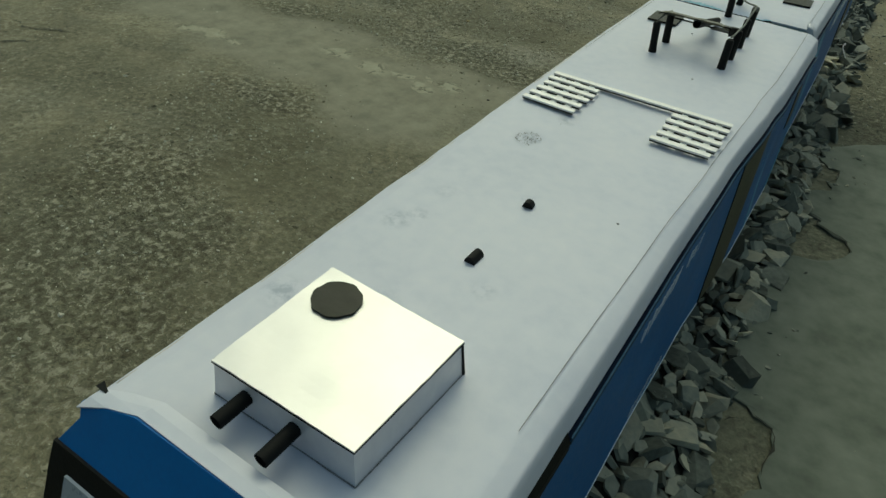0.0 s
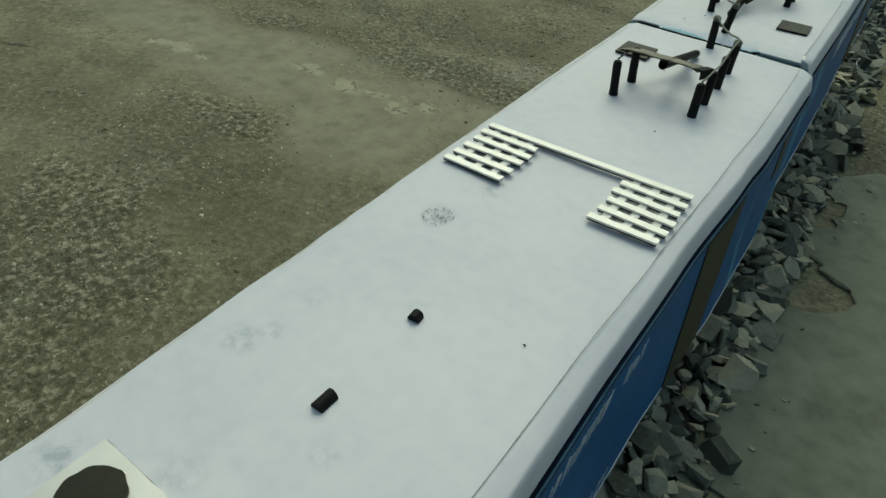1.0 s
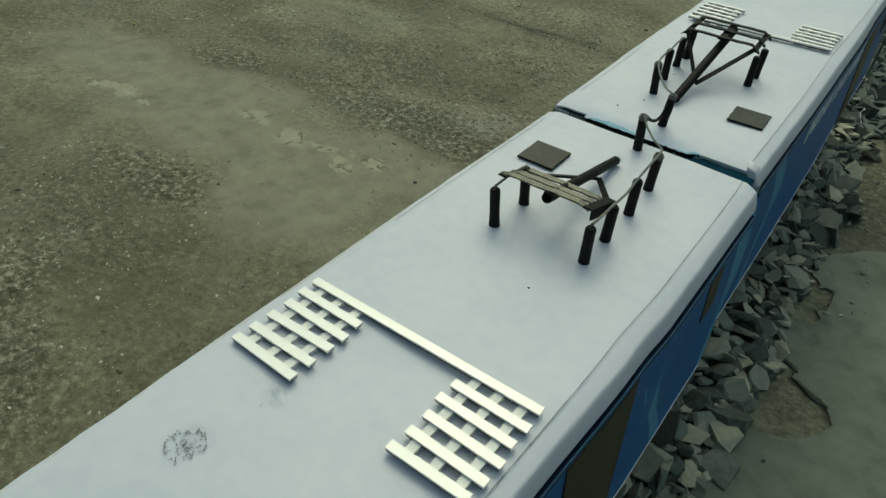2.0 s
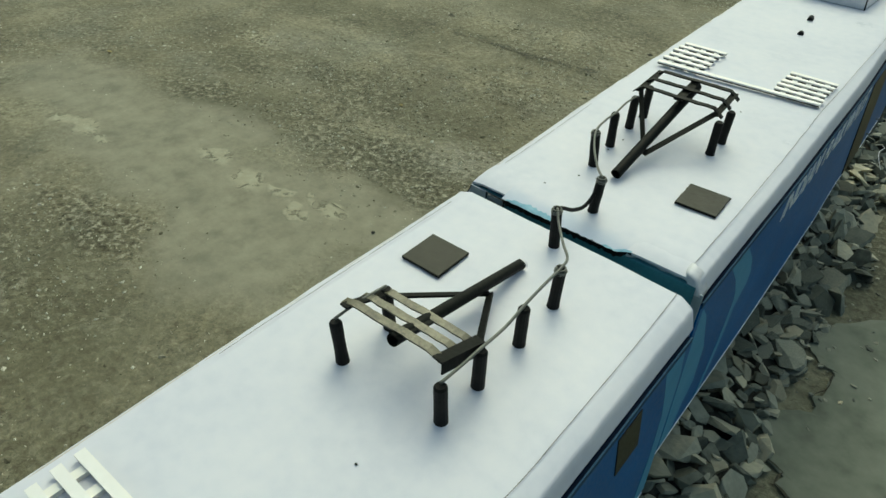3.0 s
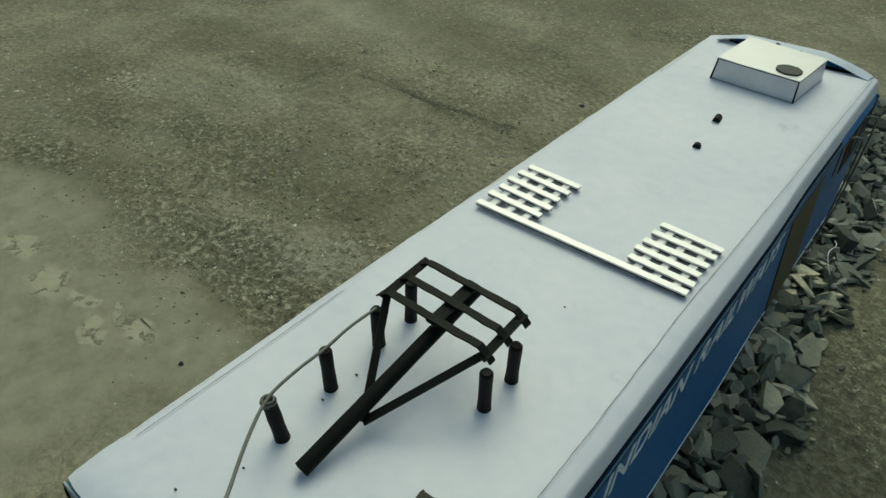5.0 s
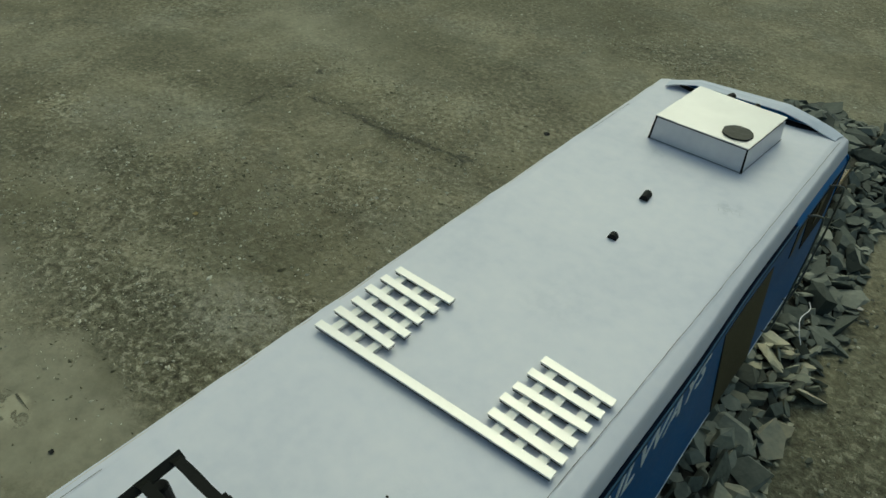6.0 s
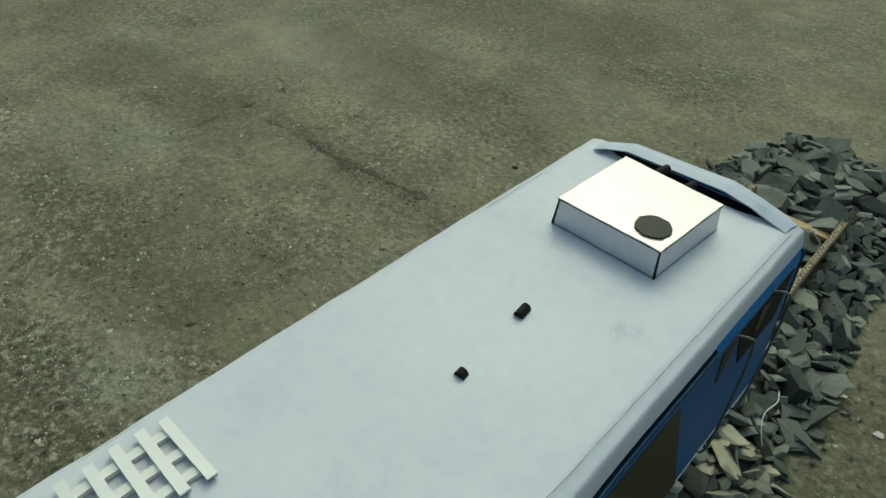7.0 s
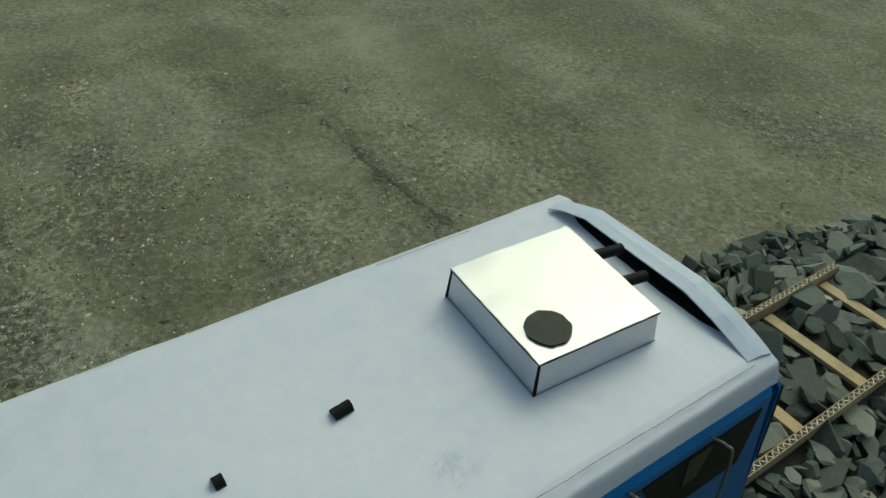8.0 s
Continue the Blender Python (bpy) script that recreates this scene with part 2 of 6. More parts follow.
def ground_material():
    """Weathered concrete: broad olive stains, pale worn patches with grit, fine speckle."""
    m = bpy.data.materials.new("weathered_concrete")
    m.use_nodes = True
    n, l = m.node_tree.nodes, m.node_tree.links
    p = n["Principled BSDF"]
    co = n.new("ShaderNodeTexCoord").outputs["Object"]

    def noise_at(scale, detail, rough=0.6, twist=0.0):
        t = n.new("ShaderNodeTexNoise")
        t.inputs["Scale"].default_value, t.inputs["Detail"].default_value = scale, detail
        t.inputs["Roughness"].default_value, t.inputs["Distortion"].default_value = rough, twist
        l.new(co, t.inputs["Vector"])
        return t.outputs["Fac"]

    def ramp(fac, *stops):
        r = n.new("ShaderNodeValToRGB")
        for k, (at, c) in enumerate(stops):
            e = r.color_ramp.elements[k] if k < 2 else r.color_ramp.elements.new(at)
            e.position, e.color = at, ((*c, 1) if isinstance(c, tuple) else (c, c, c, 1))
        l.new(fac, r.inputs["Fac"])
        return r.outputs["Color"]

    def blend(fac, a, b, mode="MIX"):
        x = n.new("ShaderNodeMix")
        x.data_type, x.blend_type = "RGBA", mode
        if isinstance(fac, float):
            x.inputs["Factor"].default_value = fac
        else:
            l.new(fac, x.inputs["Factor"])
        l.new(a, x.inputs["A"])
        l.new(b, x.inputs["B"])
        return x.outputs["Result"]

    def warped(scale, reach):
        """Ground coordinates shifted about by noise."""
        warp = n.new("ShaderNodeTexNoise")
        warp.inputs["Scale"].default_value, warp.inputs["Detail"].default_value = scale, 6.0
        l.new(co, warp.inputs["Vector"])
        off = n.new("ShaderNodeVectorMath")
        off.operation = "MULTIPLY_ADD"
        off.inputs[1].default_value = (reach, reach, 0.0)
        l.new(warp.outputs["Color"], off.inputs[0])
        l.new(co, off.inputs[2])
        return off.outputs[0]

    broad, tight = warped(9.0, 0.14), warped(24.0, 0.05)

    def patch(x, y, rx, ry, soft, field=broad, reach=0.14):
        """A ragged blot on the ground at x, y."""
        move = n.new("ShaderNodeVectorMath")
        move.operation = "SUBTRACT"
        move.inputs[1].default_value = (x + reach / 2, y + reach / 2, 0)
        l.new(field, move.inputs[0])
        size = n.new("ShaderNodeVectorMath")
        size.operation = "MULTIPLY"
        size.inputs[1].default_value = (1 / rx, 1 / ry, 0)
        l.new(move.outputs[0], size.inputs[0])
        far = n.new("ShaderNodeVectorMath")
        far.operation = "LENGTH"
        l.new(size.outputs[0], far.inputs[0])
        near = n.new("ShaderNodeMapRange")
        near.interpolation_type = "SMOOTHSTEP"
        near.inputs["From Min"].default_value, near.inputs["From Max"].default_value = 1.0 + soft, 1.0 - soft
        l.new(far.outputs["Value"], near.inputs["Value"])
        return near.outputs[0]

    def most(patches):
        out = patches[0]
        for q in patches[1:]:
            x = n.new("ShaderNodeMath")
            x.operation = "MAXIMUM"
            l.new(out, x.inputs[0])
            l.new(q, x.inputs[1])
            out = x.outputs[0]
        return out

    def scaled(a, k):
        x = n.new("ShaderNodeMath")
        x.operation = "MULTIPLY"
        x.inputs[1].default_value = k
        l.new(a, x.inputs[0])
        return x.outputs[0]

    base = ramp(noise_at(2.6, 6, 0.65, 0.5), (0.32, (0.158, 0.148, 0.098)), (0.5, (0.205, 0.194, 0.134)), (0.70, (0.258, 0.245, 0.175)))
    # soft clouds of olive and grey
    cloud = ramp(noise_at(9, 8, 0.64, 0.6), (0.34, 0.70), (0.5, 0.98), (0.66, 1.26))
    base = blend(0.9, base, blend(1.0, base, cloud, "MULTIPLY"))
    cool = ramp(noise_at(5.5, 4, 0.6), (0.48, 0.0), (0.66, 0.42))
    base = blend(cool, base, ramp(noise_at(40, 3), (0.3, (0.178, 0.184, 0.146)), (0.7, (0.238, 0.242, 0.196))))
    # smooth dusty cement skin
    sand = most([patch(-0.50, 0.10, 0.17, 0.11, 0.35), patch(-0.70, 0.10, 0.20, 0.10, 0.4), patch(-0.97, 0.13, 0.20, 0.08, 0.5), patch(-0.37, 0.19, 0.12, 0.07, 0.35), patch(-0.72, 0.21, 0.12, 0.05, 0.5),
                 patch(-0.43, 0.02, 0.10, 0.08, 0.5), scaled(patch(-0.90, 0.99, 0.24, 0.09, 0.7), 0.6)])
    tone = blend(1.0, ramp(noise_at(12, 5), (0.3, (0.226, 0.220, 0.168)), (0.7, (0.296, 0.284, 0.216))), ramp(noise_at(34, 5, 0.6), (0.32, 0.80), (0.5, 1.0), (0.68, 1.16)), "MULTIPLY")
    base = blend(scaled(sand, 0.88), base, tone)
    # dark stains; the thin blot at -0.55, 0.777 paints shade along the crack
    dark = most([patch(-0.60, -0.14, 0.14, 0.07, 0.7), patch(-0.46, -0.17, 0.12, 0.10, 0.6), patch(-0.81, 0.27, 0.11, 0.045, 0.6), patch(-0.70, 0.31, 0.10, 0.05, 0.7), patch(-0.40, 0.285, 0.055, 0.05, 0.4), patch(-0.93, 0.70, 0.22, 0.07, 0.6),
                 patch(-1.04, 0.72, 0.12, 0.06, 0.6), patch(-0.79, 0.73, 0.10, 0.04, 0.6), patch(-0.66, 1.05, 0.25, 0.09, 0.7), patch(-0.55, 0.777, 0.17, 0.016, 0.7), patch(-0.88, 0.385, 0.08, 0.04, 0.5), patch(-0.66, 1.44, 0.4, 0.14, 0.6),
                 patch(-0.53, 0.46, 0.20, 0.07, 0.7), patch(-0.72, 0.45, 0.12, 0.05, 0.7), patch(-0.52, -0.46, 0.20, 0.18, 0.6), patch(-0.90, -0.18, 0.14, 0.08, 0.6), patch(-0.72, 0.286, 0.12, 0.03, 0.7), patch(-0.29, -0.30, 0.09, 0.20, 0.6), patch(0.27, 0.70, 0.18, 0.26, 0.6)])
    dark = most([dark, patch(-0.47, 0.315, 0.13, 0.05, 0.6), patch(-0.335, 0.30, 0.05, 0.03, 0.6)])
    stain_and_shade = ramp(noise_at(22, 6, 0.65), (0.3, (0.080, 0.078, 0.050)), (0.7, (0.150, 0.145, 0.096)))
    base = blend(scaled(dark, 0.66), base, stain_and_shade)
    # where the skin is worn off: crumbs of pale grit between dark pits, also faintly everywhere outside the smooth skin
    worn = most([scaled(patch(-0.50, -0.37, 0.16, 0.11, 0.6), 0.8), scaled(patch(-0.42, -0.52, 0.20, 0.12, 0.6), 0.8), patch(-0.60, -0.30, 0.10, 0.08, 0.7), patch(-0.62, -0.05, 0.12, 0.04, 0.6), patch(-0.365, 0.350, 0.055, 0.05, 0.4), patch(-0.44, 0.33, 0.10, 0.06, 0.6), patch(-0.955, 0.475, 0.07, 0.04, 0.6), scaled(patch(-0.46, 0.80, 0.12, 0.09, 0.7), 0.45),
                 scaled(patch(-0.46, 0.62, 0.13, 0.11, 0.7), 0.5), scaled(patch(-0.84, 0.26, 0.10, 0.05, 0.6), 0.75), scaled(patch(-0.58, 0.31, 0.12, 0.07, 0.7), 0.7), patch(-0.43, 0.29, 0.12, 0.06, 0.4), patch(-0.33, 0.37, 0.08, 0.09, 0.4), scaled(patch(-0.60, 0.86, 0.13, 0.06, 0.7), 0.5),
                 scaled(patch(-0.70, 0.46, 0.18, 0.06, 0.7), 0.65), scaled(patch(-0.30, 1.37, 0.16, 0.06, 0.7), 0.6), scaled(patch(-0.60, 0.42, 0.16, 0.08, 0.7), 0.65), patch(0.30, 0.60, 0.20, 0.16, 0.6), ramp(noise_at(3.7, 6, 0.7, 0.4), (0.43, 0.18), (0.66, 0.60))])
    rough = blend(1.0, worn, ramp(sand, (0.0, 1.0), (0.8, 0.0)), "MULTIPLY")
    coarse = noise_at(108, 7, 0.68, 0.4)
    pit = blend(1.0, scaled(rough, 0.95), ramp(coarse, (0.40, 1.0), (0.455, 0.0)), "MULTIPLY")
    base = blend(pit, base, ramp(noise_at(20, 2), (0.3, (0.045, 0.042, 0.026)), (0.7, (0.085, 0.080, 0.052))))
    flake = blend(1.0, scaled(rough, 0.85), ramp(coarse, (0.530, 0.0), (0.575, 1.0)), "MULTIPLY")
    base = blend(flake, base, ramp(noise_at(60, 3), (0.3, (0.300, 0.292, 0.222)), (0.7, (0.46, 0.445, 0.345))))
    # a bleached, powdery patch
    bleached = blend(1.0, scaled(most([patch(-0.364, 0.376, 0.055, 0.045, 0.5, tight, 0.05), scaled(patch(-0.910, 0.508, 0.07, 0.05, 0.6, tight, 0.05), 0.6)]), 0.75), ramp(noise_at(70, 6, 0.7), (0.40, 0.15), (0.56, 1.0)), "MULTIPLY")
    base = blend(bleached, base, ramp(noise_at(90, 4), (0.3, (0.27, 0.265, 0.21)), (0.7, (0.40, 0.39, 0.32))))
    # cream scabs of old plaster with dark chipped rims
    scab = most([patch(x, y, rx, ry, 0.3, tight, 0.05) for x, y, rx, ry in ((-0.917, 0.052, 0.030, 0.014), (-0.865, 0.066, 0.034, 0.018), (-0.805, 0.064, 0.024, 0.010), (-0.640, 0.143, 0.028, 0.015),
                 (-0.553, 0.138, 0.034, 0.021), (-0.500, 0.146, 0.020, 0.008), (-0.445, 0.129, 0.024, 0.010), (-0.420, 0.160, 0.026, 0.013), (-0.462, 0.170, 0.010, 0.006))])
    chip = noise_at(42, 6, 0.62, 0.3)
    rim = blend(1.0, scaled(scab, 0.75), ramp(chip, (0.400, 0.0), (0.425, 1.0), (0.447, 0.0)), "MULTIPLY")
    crust = blend(1.0, scaled(scab, 0.72), ramp(chip, (0.440, 0.0), (0.470, 1.0)), "MULTIPLY")
    base = blend(crust, base, ramp(noise_at(50, 3), (0.3, (0.345, 0.330, 0.242)), (0.7, (0.45, 0.432, 0.330))))
    base = blend(rim, base, ramp(noise_at(20, 2), (0.3, (0.070, 0.066, 0.044)), (0.7, (0.10, 0.095, 0.065))))
    speck = ramp(noise_at(130, 8, 0.8), (0.36, 0.80), (0.5, 0.99), (0.64, 1.22))
    base = blend(ramp(sand, (0.0, 1.0), (1.0, 0.25)), base, blend(1.0, base, speck, "MULTIPLY"))
    # bare greenish underlay beside the stones, and darker ground past the cement layer
    under = most([patch(0.17, 0.0, 0.10, 0.62, 0.4), scaled(patch(0.30, 0.42, 0.24, 0.16, 0.5), 0.9), scaled(patch(0.20, 0.62, 0.10, 0.16, 0.6), 0.6)])
    base = blend(scaled(under, 0.8), base, blend(1.0, ramp(noise_at(26, 6, 0.7), (0.3, (0.105, 0.112, 0.080)), (0.7, (0.185, 0.184, 0.134))), ramp(coarse, (0.40, 0.72), (0.50, 1.0), (0.60, 1.25)), "MULTIPLY"))
    darker_spot = patch(0.36, 0.44, 0.26, 0.16, 0.6)
    base = blend(scaled(darker_spot, 0.65), base, blend(1.0, base, ramp(noise_at(9, 4), (0.3, 0.42), (0.7, 0.62)), "MULTIPLY"))
    light = most([patch(-0.60, 0.89, 0.18, 0.05, 0.8), patch(-0.97, 0.47, 0.08, 0.04, 0.6), patch(-0.77, 0.63, 0.12, 0.05, 0.7), patch(-0.485, 0.64, 0.07, 0.05, 0.7), patch(-0.86, 0.98, 0.22, 0.06, 0.7), patch(-1.13, 0.79, 0.10, 0.05, 0.6)])
    base = blend(scaled(light, 0.50), base, blend(1.0, base, ramp(noise_at(25, 6, 0.7), (0.35, 1.12), (0.65, 1.60)), "MULTIPLY"))
    # a crunchy skin of grains and small pits, weaker on the smooth places
    grain = noise_at(150, 3, 0.55, 0.7)
    skin = scaled(blend(1.0, ramp(sand, (0.0, 1.0), (1.0, 0.10)), ramp(noise_at(6.5, 5, 0.65), (0.40, 0.22), (0.62, 1.0)), "MULTIPLY"), 0.72)
    base = blend(skin, base, blend(1.0, base, ramp(grain, (0.35, 0.45), (0.44, 0.90), (0.55, 1.02), (0.66, 1.42)), "MULTIPLY"))
    whole = n.new("ShaderNodeHueSaturation")
    whole.inputs["Value"].default_value, whole.inputs["Saturation"].default_value = 0.98, 1.10
    l.new(base, whole.inputs["Color"])
    warm = n.new("ShaderNodeRGB")
    warm.outputs[0].default_value = (1.03, 1.0, 0.985, 1)
    l.new(blend(1.0, whole.outputs["Color"], warm.outputs[0], "MULTIPLY"), p.inputs["Base Color"])
    p.inputs["Roughness"].default_value = 0.9
    p.inputs["Specular IOR Level"].default_value = 0.3
    b = n.new("ShaderNodeBump")
    b.inputs["Strength"].default_value, b.inputs["Distance"].default_value = 0.75, 0.005
    deep = n.new("ShaderNodeMath")
    deep.operation = "MULTIPLY_ADD"
    l.new(coarse, deep.inputs[0])
    l.new(scaled(rough, 1.3), deep.inputs[1])
    plus = n.new("ShaderNodeMath")
    plus.operation = "MULTIPLY_ADD"
    l.new(crust, plus.inputs[0])
    plus.inputs[1].default_value = 0.25
    l.new(scaled(blend(1.0, skin, grain, "MULTIPLY"), 0.9), plus.inputs[2])
    l.new(plus.outputs[0], deep.inputs[2])
    l.new(deep.outputs[0], b.inputs["Height"])
    l.new(b.outputs["Normal"], p.inputs["Normal"])
    return m


CONCRETE = ground_material()


# ---- mesh helpers ----
def mesh_of(name, verts, faces, mat, smooth=False):
    me = bpy.data.meshes.new(name)
    me.from_pydata([tuple(v) for v in verts], [], faces)
    me.materials.append(mat)
    if smooth:
        me.polygons.foreach_set("use_smooth", [True] * len(me.polygons))
    me.update()
    return me


def part(name, bm, mat, parent, label="", smooth=False):
    """Links a bmesh as one mesh object under a thing or a part."""
    bmesh.ops.recalc_face_normals(bm, faces=bm.faces)
    me = bpy.data.meshes.new(name)
    bm.to_mesh(me)
    bm.free()
    me.materials.append(mat)
    if smooth:
        me.polygons.foreach_set("use_smooth", [True] * len(me.polygons))
    ob = new(name, me)
    ob.parent = parent
    if label:
        tagged(ob, label)
    return ob


def empty(name, m=None):
    ob = new(name)
    ob.empty_display_size = 0.05
    if m is not None:
        ob.matrix_basis = m
    return ob


def slab(lo, hi, bevel=0.0, m=None):
    """A box between two corners with bevelled edges."""
    bm = bmesh.new()
    c, s = (Vector(lo) + Vector(hi)) / 2, Vector(hi) - Vector(lo)
    bmesh.ops.create_cube(bm, size=1, matrix=Matrix.Translation(c) @ Matrix.Diagonal((*s, 1)))
    if bevel:
        bmesh.ops.bevel(bm, geom=bm.edges[:], offset=bevel, segments=2, affect="EDGES", profile=0.6)
    if m is not None:
        bmesh.ops.transform(bm, matrix=m, verts=bm.verts)
    return bm


def tube(points, r, sides=10, bm=None, caps=True):
    """A round tube swept along points; r may be a list."""
    bm = bm or bmesh.new()
    pts = [Vector(q) for q in points]
    rings = []
    up = Vector((0.31, 0.17, 0.93))
    for k, q in enumerate(pts):
        way = (pts[min(k + 1, len(pts) - 1)] - pts[max(k - 1, 0)]).normalized()
        a = way.cross(up)
        if a.length < 0.1:
            a = way.cross(Vector((1, 0, 0)))
        a.normalize()
        b = way.cross(a)
        rr = r[k] if isinstance(r, (list, tuple)) else r
        rings.append([bm.verts.new(q + rr * (math.cos(2 * math.pi * s / sides) * a + math.sin(2 * math.pi * s / sides) * b)) for s in range(sides)])
    for p0, p1 in zip(rings, rings[1:]):
        for s in range(sides):
            bm.faces.new((p0[s], p0[(s + 1) % sides], p1[(s + 1) % sides], p1[s]))
    if caps:
        bm.faces.new(rings[0][::-1])
        bm.faces.new(rings[-1])
    return bm


def curve_points(points, steps=8):
    """A Catmull-Rom line through the points."""
    p = [Vector(q) for q in points]
    p = [2 * p[0] - p[1], *p, 2 * p[-1] - p[-2]]
    out = []
    for k in range(1, len(p) - 2):
        for s in range(steps):
            t = s / steps
            out.append(0.5 * (2 * p[k] + (p[k + 1] - p[k - 1]) * t + (2 * p[k - 1] - 5 * p[k] + 4 * p[k + 1] - p[k + 2]) * t * t
                              + (3 * p[k] - p[k - 1] - 3 * p[k + 1] + p[k + 2]) * t ** 3))
    return out + [p[-2]]


def strip(a, b, width, thick, bend=0.0, normal=(0, 0, 1), steps=6):
    """A flat card strip from a to b, bowed a little upwards."""
    bm = bmesh.new()
    a, b, n = Vector(a), Vector(b), Vector(normal)
    way = (b - a).normalized()
    side = way.cross(n).normalized() * width / 2
    up = side.cross(way).normalized() * thick / 2
    if up.z < 0:
        up = -up
    rings = []
    for k in range(steps + 1):
        t = k / steps
        c = a.lerp(b, t) + Vector((0, 0, bend * 4 * t * (1 - t)))
        rings.append([bm.verts.new(c + q) for q in (side + up, -side + up, -side - up, side - up)])
    for p0, p1 in zip(rings, rings[1:]):
        for s in range(4):
            bm.faces.new((p0[s], p0[(s + 1) % 4], p1[(s + 1) % 4], p1[s]))
    bm.faces.new(rings[0][::-1])
    bm.faces.new(rings[-1])
    return bm


def loft(profile_at, stations):
    """Skins closed profiles, one at each station; ends are capped by ring quads (outer half with inner half)."""
    bm = bmesh.new()
    rings = [[bm.verts.new(v) for v in profile_at(s)] for s in stations]
    n = len(rings[0])
    for p0, p1 in zip(rings, rings[1:]):
        for s in range(n):
            bm.faces.new((p0[s], p0[(s + 1) % n], p1[(s + 1) % n], p1[s]))
    for ring in (rings[0], rings[-1]):
        for s in range(n // 2 - 1):
            bm.faces.new((ring[s], ring[s + 1], ring[n - 2 - s], ring[n - 1 - s]))
    return bm


def lerp_table(table, y):
    for (y0, v0), (y1, v1) in zip(table, table[1:]):
        if y <= y1:
            t = max(0.0, (y - y0) / (y1 - y0))
            t = t * t * (3 - 2 * t)
            return v0 + (v1 - v0) * t
    return table[-1][1]


# ---- ground ----
def wave(x, y, s, seed=0.0):
    return noise.noise(Vector((x * s, y * s, seed)))


def ground_height(x, y):
    """The yard's slight swell: flat under the cement layer and far away."""
    near = max(0.0, 1 - max(abs(x + 0.5) / 2.2, abs(y - 0.9) / 2.4))
    near *= 1 - min(1.0, max(0.0, x / 0.1)) * min(1.0, max(0.0, (0.85 - y) / 0.2))
    return near * (0.006 * wave(x, y, 2.1) + 0.003 * wave(x, y, 9, 3.3) + 0.0015 * wave(x, y, 31, 7.7)) - 0.002


def build_ground():
    """One sheet: fine near the model, running out to the horizon."""
    xs = [-400, -60, -12, -5, -3] + [-2.2 + 0.02 * k for k in range(0, 158)] + [1.2, 2, 5, 12, 60, 400]
    ys = [-400, -60, -12, -5, -2.4] + [-1.3 + 0.02 * k for k in range(0, 215)] + [3.6, 5, 12, 60, 400]
    verts = []
    for y in ys:
        for x in xs:
            verts.append((x, y, ground_height(x, y)))
    w = len(xs)
    faces = [(j * w + i, j * w + i + 1, (j + 1) * w + i + 1, (j + 1) * w + i) for j in range(len(ys) - 1) for i in range(w - 1)]
    ob = new("ground", mesh_of("ground", verts, faces, CONCRETE, True))
    tagged(ob, "weathered olive-grey concrete yard with stains and pale grit", "ground", kind="structure")
    return ob


ground = build_ground()


def build_backdrop():
    """Far, unseen tree ring added round the yard: closes the horizon, darkens low reflections."""
    verts, faces, n, r = [], [], 96, 45.0
    for k in range(n):
        a = 2 * math.pi * k / n
        h = 11 + 3 * noise.noise(Vector((math.cos(a) * 4, math.sin(a) * 4, 1.5))) + 1.5 * noise.noise(Vector((math.cos(a) * 14, math.sin(a) * 14, 4)))
        verts += [(r * math.cos(a), r * math.sin(a), -0.3), (r * math.cos(a) * 1.02, r * math.sin(a) * 1.02, h)]
    for k in range(n):
        j = (k + 1) % n
        faces.append((2 * k, 2 * j, 2 * j + 1, 2 * k + 1))
    ob = new("backdrop", mesh_of("backdrop", verts, faces, HORIZON_RING))
    tagged(ob, "unseen dark green tree ring added round the yard for low reflections", "backdrop", kind="structure")


build_backdrop()


